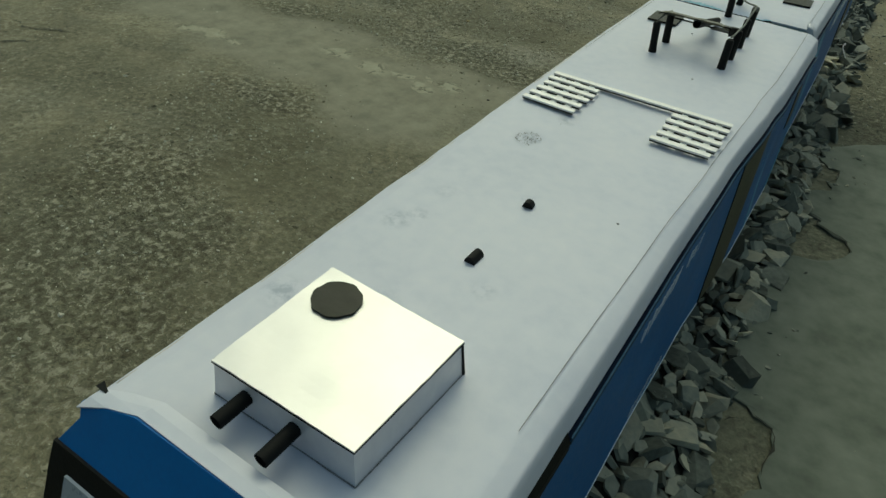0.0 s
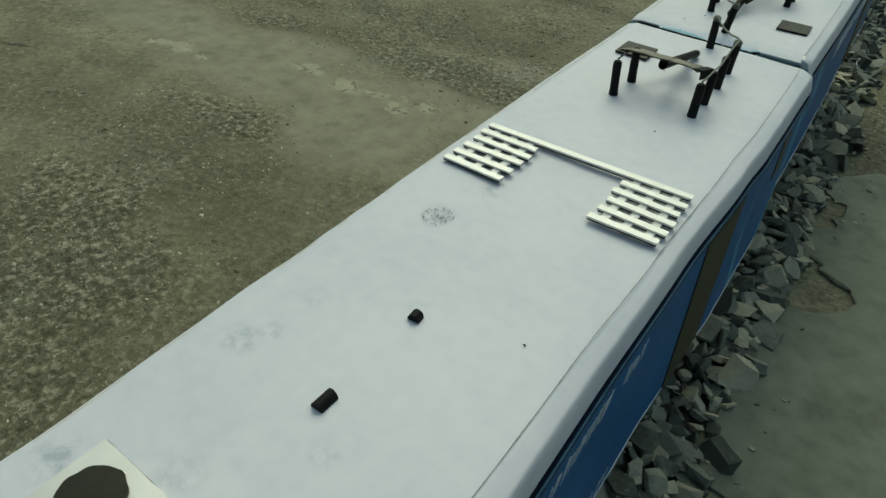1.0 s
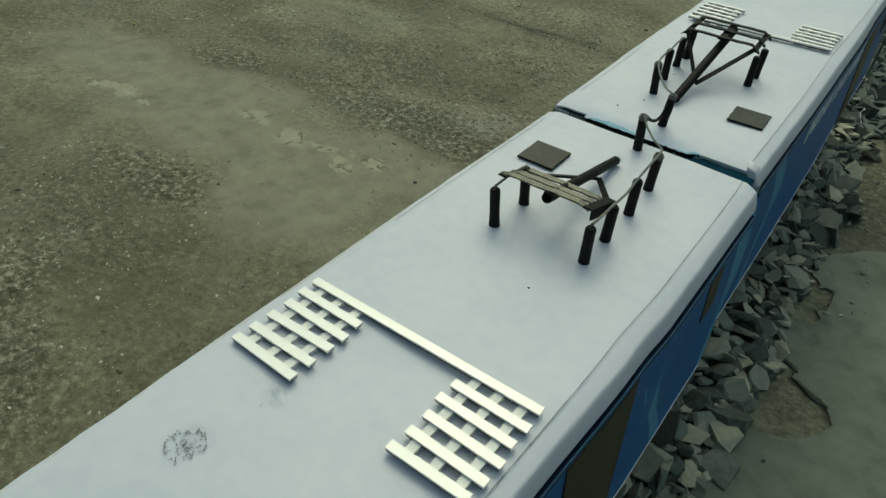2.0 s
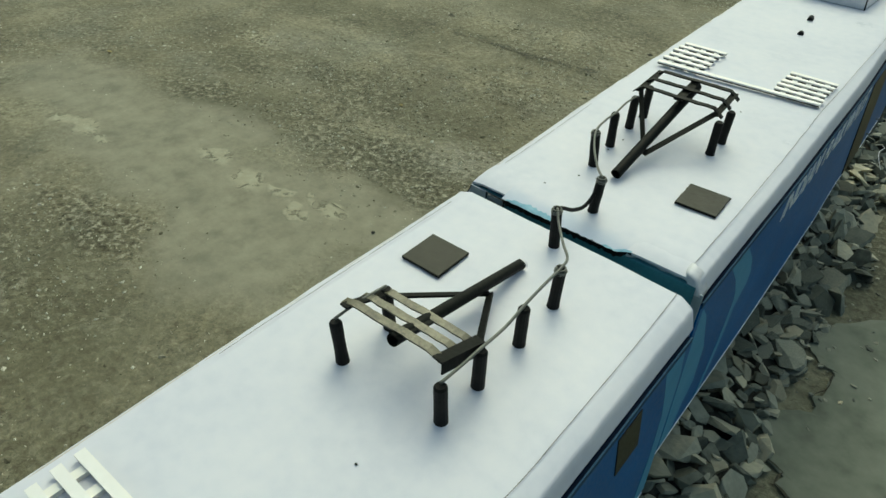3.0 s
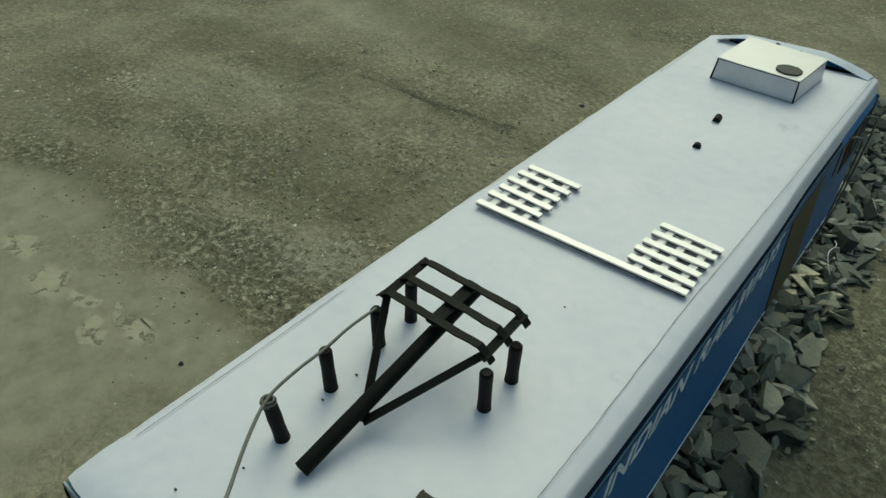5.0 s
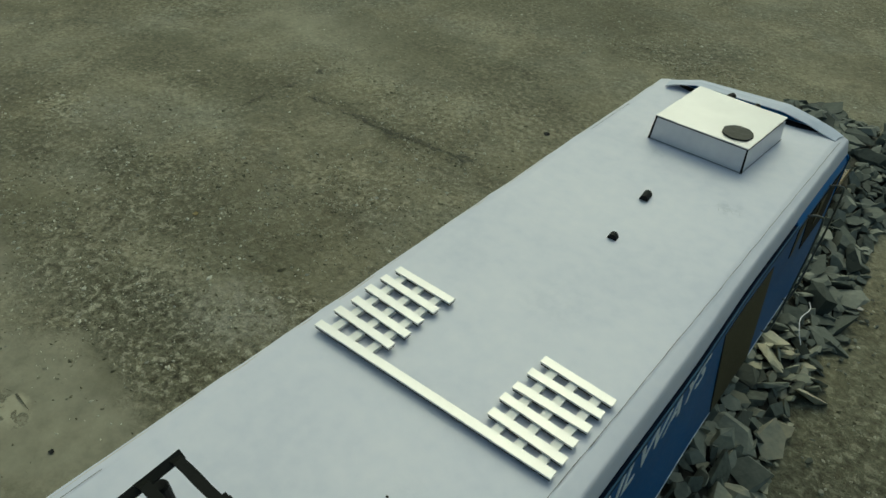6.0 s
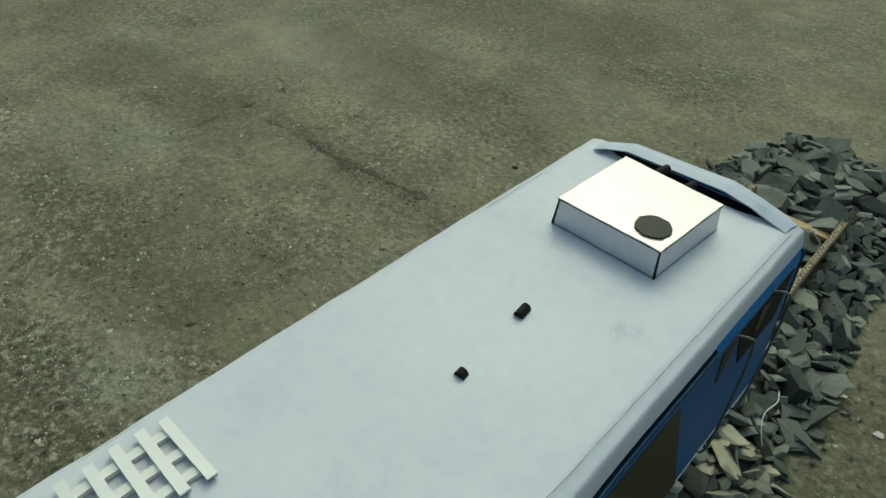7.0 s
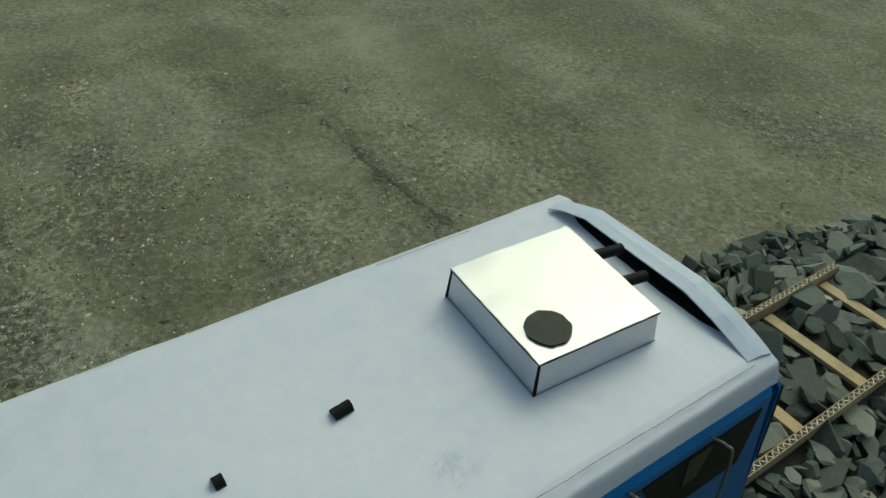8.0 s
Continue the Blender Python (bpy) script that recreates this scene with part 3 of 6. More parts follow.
def build_screed():
    """A thin cement layer beside the ballast with a broken edge."""
    edge = [(0.30, -1.25), (0.15, -0.9), (0.128, -0.62), (0.132, -0.47), (0.130, -0.40), (0.150, -0.352), (0.176, -0.330), (0.191, -0.306), (0.188, -0.283), (0.191, -0.262), (0.185, -0.238),
            (0.167, -0.234), (0.146, -0.222), (0.130, -0.20), (0.130, -0.12), (0.124, -0.05), (0.130, 0.02), (0.150, 0.045), (0.178, 0.052), (0.201, 0.078), (0.209, 0.096), (0.200, 0.117), (0.163, 0.134),
            (0.167, 0.148), (0.136, 0.160), (0.128, 0.19), (0.140, 0.218), (0.166, 0.235), (0.160, 0.256), (0.170, 0.270), (0.171, 0.299), (0.157, 0.304), (0.142, 0.318), (0.137, 0.34), (0.150, 0.38), (0.19, 0.42), (0.26, 0.47), (0.40, 0.52), (0.7, 0.56), (1.3, 0.60)]
    line = []
    rng = random.Random(5)
    for (x0, y0), (x1, y1) in zip(edge, edge[1:]):
        steps = max(2, int(math.hypot(x1 - x0, y1 - y0) / 0.012))
        for k in range(steps):
            t = k / steps
            j = 0.004 if k else 0.0015
            line.append((x0 + (x1 - x0) * t + rng.uniform(-j, j), y0 + (y1 - y0) * t + rng.uniform(-j, j)))
    line.append(edge[-1])
    cols = [0, 0.004, 0.02, 0.06, 0.15, 0.4, 1.0]
    verts, faces = [], []
    for x, y in line:
        for c in cols:
            xx, yy = x + (2.2 - x) * c, y + (min(y, 0.5) - y) * c * 0.5
            z = 0.0012 + 0.0006 * wave(xx, yy, 16) - (0.0006 if c == 0 else 0)
            verts.append((xx, yy, z))
        verts.append((x + 0.001, y, -0.012))
    w = len(cols) + 1
    for j in range(len(line) - 1):
        for i in range(len(cols) - 1):
            faces.append((j * w + i, j * w + i + 1, (j + 1) * w + i + 1, (j + 1) * w + i))
        faces.append((j * w + w - 1, j * w, (j + 1) * w, (j + 1) * w + w - 1))
    ob = new("screed", mesh_of("screed", verts, faces, SCREED))
    tagged(ob, "thin smooth grey-green cement layer with a broken edge", "pavement", kind="structure")


build_screed()


def crack(points, width, z=None, seed=1, jag=0.004, whole=0.85):
    """A ragged dark crack along points on the ground."""
    rng = random.Random(seed)
    pts = []
    for (x0, y0), (x1, y1) in zip(points, points[1:]):
        steps = max(2, int(math.hypot(x1 - x0, y1 - y0) / 0.008))
        pts += [(x0 + (x1 - x0) * k / steps + rng.uniform(-jag, jag), y0 + (y1 - y0) * k / steps + rng.uniform(-jag, jag)) for k in range(steps)]
    verts, faces = [], []
    for k, (x, y) in enumerate(pts):
        a, b = pts[max(k - 1, 0)], pts[min(k + 1, len(pts) - 1)]
        d = Vector((b[0] - a[0], b[1] - a[1], 0)).normalized()
        w = width * rng.uniform(0.15, 1.0) * min(1, 4 * k / len(pts) + 0.1, 4 * (len(pts) - 1 - k) / len(pts) + 0.1) / 2
        h = ground_height(x, y) + 0.0012 if z is None else z
        verts += [(x - d.y * w, y + d.x * w, h), (x + d.y * w, y - d.x * w, h)]
    faces = [(2 * k, 2 * k + 1, 2 * k + 3, 2 * k + 2) for k in range(len(pts) - 1) if z is not None or rng.random() < whole]
    ob = new("crack", mesh_of("crack", verts, faces, CRACK if z is not None else CRACK_SOFT))
    tagged(ob, "ragged dark crack in the concrete", "crack", kind="structure")


def crumbled_crack(points, spread, count, seed):
    """A joint in the concrete: a crooked line of dark crumbs and gaps draws its shaded trough."""
    rng = random.Random(seed)
    total = [0.0]
    for (x0, y0), (x1, y1) in zip(points, points[1:]):
        total.append(total[-1] + math.hypot(x1 - x0, y1 - y0))
    verts, faces = [], []
    for _ in range(count):
        d = rng.random() * total[-1]
        k = max(i for i in range(len(total) - 1) if total[i] <= d)
        t = (d - total[k]) / (total[k + 1] - total[k])
        (x0, y0), (x1, y1) = points[k], points[k + 1]
        thick = 0.25 + 0.9 * max(0.0, 0.35 + 1.6 * wave(d, 0.5, 30, seed))
        x = x0 + (x1 - x0) * t + 0.007 * wave(d, 0.1, 38, seed) + rng.gauss(0, spread * thick * 0.5)
        y = y0 + (y1 - y0) * t + 0.008 * wave(d, 0.9, 38, seed) + rng.gauss(0, spread * thick * 0.5)
        r, turn, n = rng.uniform(0.0006, 0.0024) * thick, rng.uniform(0, 6.28), rng.randint(5, 7)
        i0 = len(verts)
        for q in range(n):
            a = turn + 2 * math.pi * q / n
            rr = r * rng.uniform(0.5, 1.3)
            xx, yy = x + 1.5 * rr * math.cos(a), y + rr * math.sin(a)
            verts.append((xx, yy, ground_height(xx, yy) + 0.0008 + 0.0004 * rng.random()))
        faces.append(tuple(range(i0, i0 + n)))
    ob = new("crack", mesh_of("crack", verts, faces, CRACK_SOFT))
    tagged(ob, "crumbled joint in the concrete with its shade drawn in dark crumbs", "crack", kind="structure")


# ---- track: corrugated card rails and sleepers ----
RAILS = (-0.062, 0.052)
RAIL_TOP = 0.038


def build_track():
    rng = random.Random(11)
    track = empty("model_track", pose(0, 0, 0))
    tagged(track, "model railway track of brown corrugated cardboard strips on ballast", "track")
    y0, y1 = -0.76, 1.092
    for x in RAILS:
        rail = part("rail", slab((x - 0.0031, y0, RAIL_TOP - 0.017), (x - 0.0025, y1, RAIL_TOP), 0.0), KRAFT, track, "corrugated cardboard rail standing on edge")
        part("liner", slab((x + 0.0025, y0, RAIL_TOP - 0.017), (x + 0.0031, y1, RAIL_TOP), 0.0), KRAFT, rail)
        bm = bmesh.new()
        step, t, prev, k, y = 0.0038, 0.00050, None, 0, y0
        while y < y1 - step:
            cx = x + (0.0024 if k % 2 else -0.0024)
            y += step * rng.uniform(0.9, 1.1)
            ring = [bm.verts.new((cx, y - t, RAIL_TOP - 0.0004)), bm.verts.new((cx, y + t, RAIL_TOP - 0.0004)),
                    bm.verts.new((cx, y + t, RAIL_TOP - 0.017)), bm.verts.new((cx, y - t, RAIL_TOP - 0.017))]
            if prev:
                for s in range(4):
                    bm.faces.new((prev[s], prev[(s + 1) % 4], ring[(s + 1) % 4], ring[s]))
            prev, k = ring, k + 1
        part("flute", bm, KRAFT_PALE, rail, "pale zigzag corrugation between the liners")
        part("core_shadow", slab((x - 0.0020, y0 + 0.002, RAIL_TOP - 0.0165), (x + 0.0020, y1 - 0.002, RAIL_TOP - 0.008)), KRAFT, rail)
    y = 1.066
    while y > -0.76:
        a = rng.uniform(-0.6, 0.6)
        m = pose(-0.005, y + rng.uniform(-0.003, 0.003), RAIL_TOP - 0.0145, rng.uniform(-2, 2), rng.uniform(-1, 1), a)
        bm = slab((-0.052, -0.0065, -0.0025), (0.052, 0.0065, 0.0025), 0.0005, m)
        part("sleeper", bm, KRAFT, track, "flat brown cardboard sleeper")
        y -= 0.0955
    return track


track = build_track()


# ---- the model locomotive ----
def roof_height(x, y, seed):
    return 0.0009 * wave(x, y, 9, seed) + 0.0004 * wave(x, y, 30, seed + 2)


def edge(width, side, y):
    """How far out the lower edge of the roof shoulder lies on that side."""
    return lerp_table(width[side], y)


def roof_shell(width, y_rear, y_front, seed, drop_rear, cut, skew, short, thick=0.0014):
    """The card roof: flat, with shoulders that slope a little and then fold down over the sides."""
    shoulder = [(0.0, 0.0), (0.0010, -0.0002), (0.0070, -0.0019), (0.0078, -0.0023), (0.0086, -0.0032), (0.0098, -0.0066), (0.0111, -0.0108), (0.0118, -0.0136)]
    deep = shoulder[:-2] + [(0.0112, -0.0100), (0.0126, -0.0146)]

    def at(y):
        wr, wl = edge(width, 1, y), edge(width, -1, y)
        right = [(wr - 0.0125 + dx, dz) for dx, dz in reversed(shoulder if short > 0 else deep)]
        left = [(-(wl - 0.0125 + dx), dz) for dx, dz in (shoulder if short < 0 else deep)]
        xr, xl = wr - 0.0125, -(wl - 0.0125)
        flat = [(xr + (xl - xr) * k / 16, 0.0) for k in range(1, 16)]
        out = []
        for x, z in right + flat + left:
            yy = y
            w = wr if x > 0 else wl
            over = max(0.0, abs(x) - (w - 0.0125))
            if 0.004 < over < 0.0095:
                x += math.copysign(0.0006 * wave(y, x, 45, seed) + 0.0004 * wave(y, x, 140, seed), x)
                z += 0.0004 * wave(y, 0.3, 75, seed + 4) + 0.0003 * wave(y, 0.8, 190, seed)
            if y < y_rear + 0.04:
                yy = max(y, y_rear + max(0.0, skew * x + abs(skew) * 0.07) + over * cut)
            zz = ROOF + z + roof_height(x, yy, seed)
            if drop_rear:
                s = max(0.0, 1 - (yy - y_rear) / 0.014)
                zz -= drop_rear * s * s
            out.append(Vector((x, yy, zz)))
        inner = [Vector((v.x - math.copysign(min(abs(v.x), thick * 0.7), v.x), v.y, v.z - thick)) for v in reversed(out)]
        return out + inner

    ys = [y_rear + 0.002 * k for k in range(0, 20)]
    n = 48
    ys += [ys[-1] + (y_front - ys[-1]) * (k + 1) / n for k in range(n)]
    return loft(at, ys)


def seam_line(width, side, inset, y0, y1, wobble, seed, parent):
    """The line of the paper seam near the roof's shoulder."""
    verts, faces = [], []
    n = 150
    for k in range(n + 1):
        y = y0 + (y1 - y0) * k / n
        x = lerp_table(width, y) - inset + wobble * (wave(y, 0.3, 60, seed) + 0.6 * wave(y, 0.7, 170, seed))
        w = 0.00020 * (1.0 + 0.8 * wave(y, 0.1, 120, seed + 3))
        z = ROOF + 0.0008 + roof_height(side * x, y, seed) * 1.0
        verts += [(side * (x - w), y, z), (side * (x + w), y, z)]
    faces = [(2 * k, 2 * k + 1, 2 * k + 3, 2 * k + 2) for k in range(n)]
    ob = new("seam", mesh_of("seam", verts, faces, PENCIL))
    ob.parent = parent
    tagged(ob, "thin grey paper seam")


def wall_out(w, z):
    """How far out the side panel stands at height z."""
    return w + 0.0011 + 0.028 * max(0.0, ROOF - 0.03 - z)


def side_wall(width, side, y0, y1, parent, band):
    """One side: dark sheets for the shaded gap below the roof, a blue lip, the blue panel and its white lower edge."""
    def rake(y, z):
        """Towards the cab the lower part of the side runs further forward."""
        return y + 0.034 * max(0.0, (y - 0.6) / (y1 - 0.6)) * max(0.0, ROOF - 0.02 - z) / (ROOF - 0.02 - BOTTOM)

    def skin(profile, ya, yb, n):
        """profile: rows of x off the side panel's outer face, or off the roof edge where the third number is 1, and height."""
        def at(y):
            w = edge(width, side, y)
            return [Vector((side * ((w if roof else wall_out(w, z)) + x), rake(y, z), z)) for x, z, roof in profile]
        return loft(at, [ya + (yb - ya) * k / n for k in range(n + 1)])

    def rect(x0, x1, z0, z1):
        return [(x1, z0, 0), (x1, z1, 0), (x0, z1, 0), (x0, z0, 0)]

    wall = part("side_panel", skin(rect(-0.006, 0.0, BOTTOM, ROOF - 0.0172), y0, y1, 60), BLUE, parent, "dark blue glossy card side panel")
    part("lower_edge", skin(rect(-0.0007, 0.0004, BOTTOM - 0.0006, BOTTOM + 0.0008), y0, y1, 60), WHITE_INK, wall, "pale cut edge of the card")
    # two navy sheets put the shade under the roof edge into colour
    part("gap_shade", skin(rect(-0.0076, -0.0002, ROOF - 0.0172, ROOF - 0.0162), y0, 0.548, 40), NAVY, wall, "dark navy sheet for the shade in the gap under the roof edge")
    part("gap_shade_back", skin(rect(-0.0075, -0.0046, ROOF - 0.0162, ROOF - 0.0116), y0, y1, 40), NAVY, wall, "dark navy sheet for the shade behind the roof edge")
    part("lip", skin(rect(-0.0002, 0.0006, ROOF - 0.0195, ROOF - 0.0152), y0, 0.548, 40), LIP_BLUE, wall, "dark blue card lip")
    part("cab_band", skin([(0.0005, ROOF - 0.0225, 0), (0.0003, ROOF - 0.0175, 0), (-0.0016, ROOF - 0.0112, 1), (-0.003, ROOF - 0.0112, 1), (-0.003, ROOF - 0.0175, 1), (-0.003, ROOF - 0.0225, 1)], 0.5485, y1, 16), band, wall, "plain band under the cab roof")
    return wall


def roof_box(parent, corners, disc, height, pipes, seed=0.0):
    """The box on the roof: a silvered lid over white sides, with a dark disc and two black pipes. Corners: rear left, rear right, front right, front left."""
    c = [Vector((*q, 0)) for q in corners]
    mid = (c[0] + c[1] + c[2] + c[3]) / 4

    def at(u, v):
        return (c[0] * (1 - u) + c[1] * u) * (1 - v) + (c[3] * (1 - u) + c[2] * u) * v

    bm = bmesh.new()
    lo = [bm.verts.new(mid + (q - mid) * 1.03 + Vector((0, 0, ROOF - 0.001))) for q in c]
    hi = [bm.verts.new(mid + (q - mid) * 0.985 + Vector((0, 0, ROOF + height - 0.0008))) for q in c]
    bm.faces.new(lo[::-1])
    bm.faces.new(hi)
    for k in range(4):
        bm.faces.new((lo[k - 1], lo[k], hi[k], hi[k - 1]))
    box = part("roof_box", bm, SILVER_SIDE, parent, "white card box with a silvered lid")
    bm = bmesh.new()
    n = 14
    grid = [[bm.verts.new(at(i / n, j / n) + Vector((0.0004 * wave(i, j, 0.7, seed), 0.0004 * wave(i, j, 0.7, seed + 2), ROOF + height + 0.0003 * wave(i * 0.3, j * 0.3, 1.0, seed))))
             for i in range(n + 1)] for j in range(n + 1)]
    for j in range(n):
        for i in range(n):
            bm.faces.new((grid[j][i], grid[j][i + 1], grid[j + 1][i + 1], grid[j + 1][i]))
    geom = bmesh.ops.extrude_face_region(bm, geom=bm.faces[:])
    for v in [g for g in geom["geom"] if isinstance(g, bmesh.types.BMVert)]:
        v.co.z -= 0.0007
    part("lid", bm, FOIL, box, "silvered shiny card lid")
    for k in range(4):
        a, b = c[k - 1], c[k]
        pts = [a.lerp(b, t / 8) + Vector((0, 0, ROOF + height - 0.0011 + 0.0002 * wave(t, k, 0.9, seed))) for t in range(9)]
        part("lid_edge", tube(pts, 0.00032, 6), BLACK, box, "black marker line under the lid")
    for q, fat in ((c[0], 0.0010), (c[1], 0.0009)):
        part("corner_gap", tube([mid + (q - mid) * 1.022 + Vector((0, 0, ROOF)), mid + (q - mid) * 0.982 + Vector((0, 0, ROOF + height - 0.001))], [fat, fat * 0.7], 6), BLACK, box, "dark open corner of the box")
    base = [mid + (q - mid) * 1.032 for q in c]
    for k in range(4):
        pts = [base[k - 1].lerp(base[k], t / 12) + Vector((0.0003 * wave(t, k, 0.8, seed), 0.0003 * wave(t, k, 0.8, seed + 5), ROOF + 0.0005)) for t in range(13)]
        part("base_line", tube(pts, 0.00028, 6), PENCIL, box, "thin grey line along the foot of the box")
    bm = bmesh.new()
    rim = []
    for k in range(40):
        a = 2 * math.pi * k / 40
        r = 0.0105 * (1 + 0.02 * math.sin(7 * a) + 0.015 * math.sin(11 * a + 1))
        rim.append((disc[0] + r * math.cos(a), disc[1] + r * math.sin(a)))
    lo = [bm.verts.new((x, y, ROOF + height + 0.0002)) for x, y in rim]
    hi = [bm.verts.new((x, y, ROOF + height + 0.0012)) for x, y in rim]
    bm.faces.new(hi)
    bm.faces.new(lo[::-1])
    for k in range(40):
        bm.faces.new((lo[k - 1], lo[k], hi[k], hi[k - 1]))
    part("disc", bm, PLATE, box, "dark brown round card disc")
    for (xa, ya), (xb, yb) in pipes:
        pts = [(xa, ya, ROOF + 0.0105), ((xa + xb) / 2, (ya + yb) / 2, ROOF + 0.0102), (xb, yb, ROOF + 0.0098)]
        bm = tube(pts, 0.0030, 16, caps=False)
        tube(pts[::-1], 0.0024, 16, bm, caps=False)
        part("pipe", bm, BLACK, box, "black rolled paper pipe", True)
    return box


def resistor_grille(parent, x0, x1, one, other, long_bar):
    """Two ladders of silvered card slats on runners, joined by one long bar. one, other: first slat and pitch of each ladder."""
    def slat(name, a, b, owner, label=""):
        """A folded slat: shiny top and sides over a narrower dark core."""
        bar = part(name, strip((*a, ROOF + 0.0035), (*b, ROOF + 0.0035), 0.0047, 0.0012), SLAT, owner, label)
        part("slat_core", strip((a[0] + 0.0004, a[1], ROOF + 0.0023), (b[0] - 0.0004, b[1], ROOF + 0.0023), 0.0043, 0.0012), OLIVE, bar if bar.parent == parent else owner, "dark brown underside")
        return bar

    grille = slat("roof_grille", (x0, long_bar[0]), (x1, long_bar[1]), parent, "ladder of silvered card slats")
    rng = random.Random(3)
    for a, b, (first, pitch) in ((x0, x0 + 0.039, one), (x1 - 0.039, x1, other)):
        ys = [first + pitch * k for k in range(5)]
        for y in ys:
            j = rng.uniform(-0.0012, 0.0012)
            slat("slat", (a + j, y + rng.uniform(-0.0008, 0.0008)), (b + j, y + rng.uniform(-0.0006, 0.0010)), grille)
        for f in (0.2, 0.5, 0.8):
            x = a + (b - a) * f
            part("runner", strip((x, long_bar[0] + (long_bar[1] - long_bar[0]) * (x - x0) / (x1 - x0) - 0.0012, ROOF + 0.0013), (x + rng.uniform(-0.001, 0.001), ys[-1] + 0.001, ROOF + 0.0016), 0.0044, 0.0024), RUNNER, grille)
    return grille


def insulator(parent, base, top, r=0.0031):
    a, b = Vector((base[0], base[1], ROOF - 0.0005)), Vector(top)
    rng = random.Random(int(base[0] * 9000) + int(base[1] * 7000))
    pts = [a.lerp(b, t) for t in (0, 0.06, 0.3, 0.55, 0.8, 0.95, 1.0)]
    rr = [r * 1.12, r * 1.05] + [r * rng.uniform(0.95, 1.03) for _ in range(3)] + [r * 0.98, r * 0.72]
    return part("insulator", tube(pts, rr, 14), BLACK, parent, "black rolled paper insulator post", False)


def binding(owner, x, y):
    """Grey wire wound round the top of a post."""
    bm = bmesh.new()
    for k, r in enumerate((0.0026, 0.0030, 0.0024)):
        pts = [(x + r * math.cos(a / 9 * 2 * math.pi), y + r * math.sin(a / 9 * 2 * math.pi), TOP - 0.0028 + 0.0013 * k + 0.0003 * a / 9) for a in range(10)]
        tube(pts, 0.00055, 6, bm)
    part("binding", bm, WIRE, owner, "grey wire wound round the post top", True)


def pantograph(parent, arm_low, arm_high, bars, ends, zc, joint, mat_bar, droop=0.0045, over=0.003, fan=0.0, capped=False):
    """A folded pantograph: a thick tube, two flat braces and a head of three bent strips."""
    r = 0.0031 if capped else 0.0036
    bm = tube([arm_low, Vector(arm_low).lerp(Vector(arm_high), 0.5), arm_high], r, 14, caps=False)
    tube([arm_high, arm_low], r - 0.0007, 14, bm, caps=False)
    head = part("pantograph", bm, BLACK_TAPE, parent, "folded black paper pantograph", True)
    y_mid = bars[1][0]
    for (y, dz), (xa, xb) in zip(bars, ends):
        bm = bmesh.new()
        mid = zc + dz
        slant = 0.001 + (y - y_mid) * fan
        rng = random.Random(int(y * 1e4))
        path = [(xa, y, mid - droop), (xa + 0.003, y, mid - droop * 0.5), (xa + 0.007, y + 0.05 * slant, mid)]
        path += [(xa + 0.007 + (xb - xa - 0.014) * k / 9, y + slant * k / 9 + rng.uniform(-0.00015, 0.00015), mid + rng.uniform(-0.0002, 0.0002)) for k in range(1, 9)]
        path += [(xb - 0.007, y + slant, mid), (xb - 0.003, y + slant, mid - droop * 0.5), (xb, y + slant, mid - droop)]
        rings = []
        for q in path:
            c = Vector(q)
            f0, f1 = rng.uniform(0.0018, 0.0022), rng.uniform(0.0018, 0.0022)
            rings.append([bm.verts.new(c + Vector(o)) for o in ((0, -f0, 0.0005), (0, f1, 0.0005), (0, f1, -0.0005), (0, -f0, -0.0005))])
        for p0, p1 in zip(rings, rings[1:]):
            for s in range(4):
                bm.faces.new((p0[s], p0[(s + 1) % 4], p1[(s + 1) % 4], p1[s]))
        bm.faces.new(rings[0][::-1])
        bm.faces.new(rings[-1])
        part("contact_strip", bm, mat_bar, head)
    (y_a, dz_a), (y_b, dz_b) = bars[0], bars[-1]
    z_a, z_b = zc + dz_a, zc + dz_b
    for side, inset in ((0, 0.004), (1, -0.004)):
        x, x2 = ends[0][side] + inset, ends[-1][side] + inset
        if not (capped and side == 0):
            part("end_piece", strip((x, y_a - 0.0022, z_a - droop * 0.4 - 0.0008 - (z_b - z_a) * 0.15), (x2, y_b + over, z_b - droop * 0.4 - 0.0006 + (z_b - z_a) * 0.2), 0.0044, 0.0010), BLACK_TAPE, head)
        if capped and side == 0:
            x -= 0.006
        part("brace", strip((x, y_a + 0.002, z_a - 0.0028), joint, 0.0036, 0.0012, normal=(0.4, 0.4, 1)), BLACK_TAPE, head)
    if capped:
        # a wide tape folded over the strips' ends
        xa, xb = ends[0][0], ends[-1][0]
        part("end_tape", strip((xa + 0.0005, y_a - 0.0035, z_a - droop * 0.5 + 0.0008), (xb + 0.0005, y_b + 0.003, z_b - droop * 0.5 + 0.0008), 0.0056, 0.0008), BLACK_TAPE, head)
        part("end_tape", strip((xa - 0.0022, y_a - 0.003, z_a - droop * 0.5 - 0.0020), (xb - 0.0022, y_b + 0.003, z_b - droop * 0.5 - 0.0024), 0.0056, 0.0008, normal=(-1, 0, 0.15)), BLACK_TAPE, head)
    part("cross_piece", strip((arm_high[0] - 0.001, y_a - 0.002, z_a - 0.0012), (arm_high[0], y_b + 0.004, z_b - 0.0012), 0.006, 0.0010), BLACK_TAPE, head)
    return head


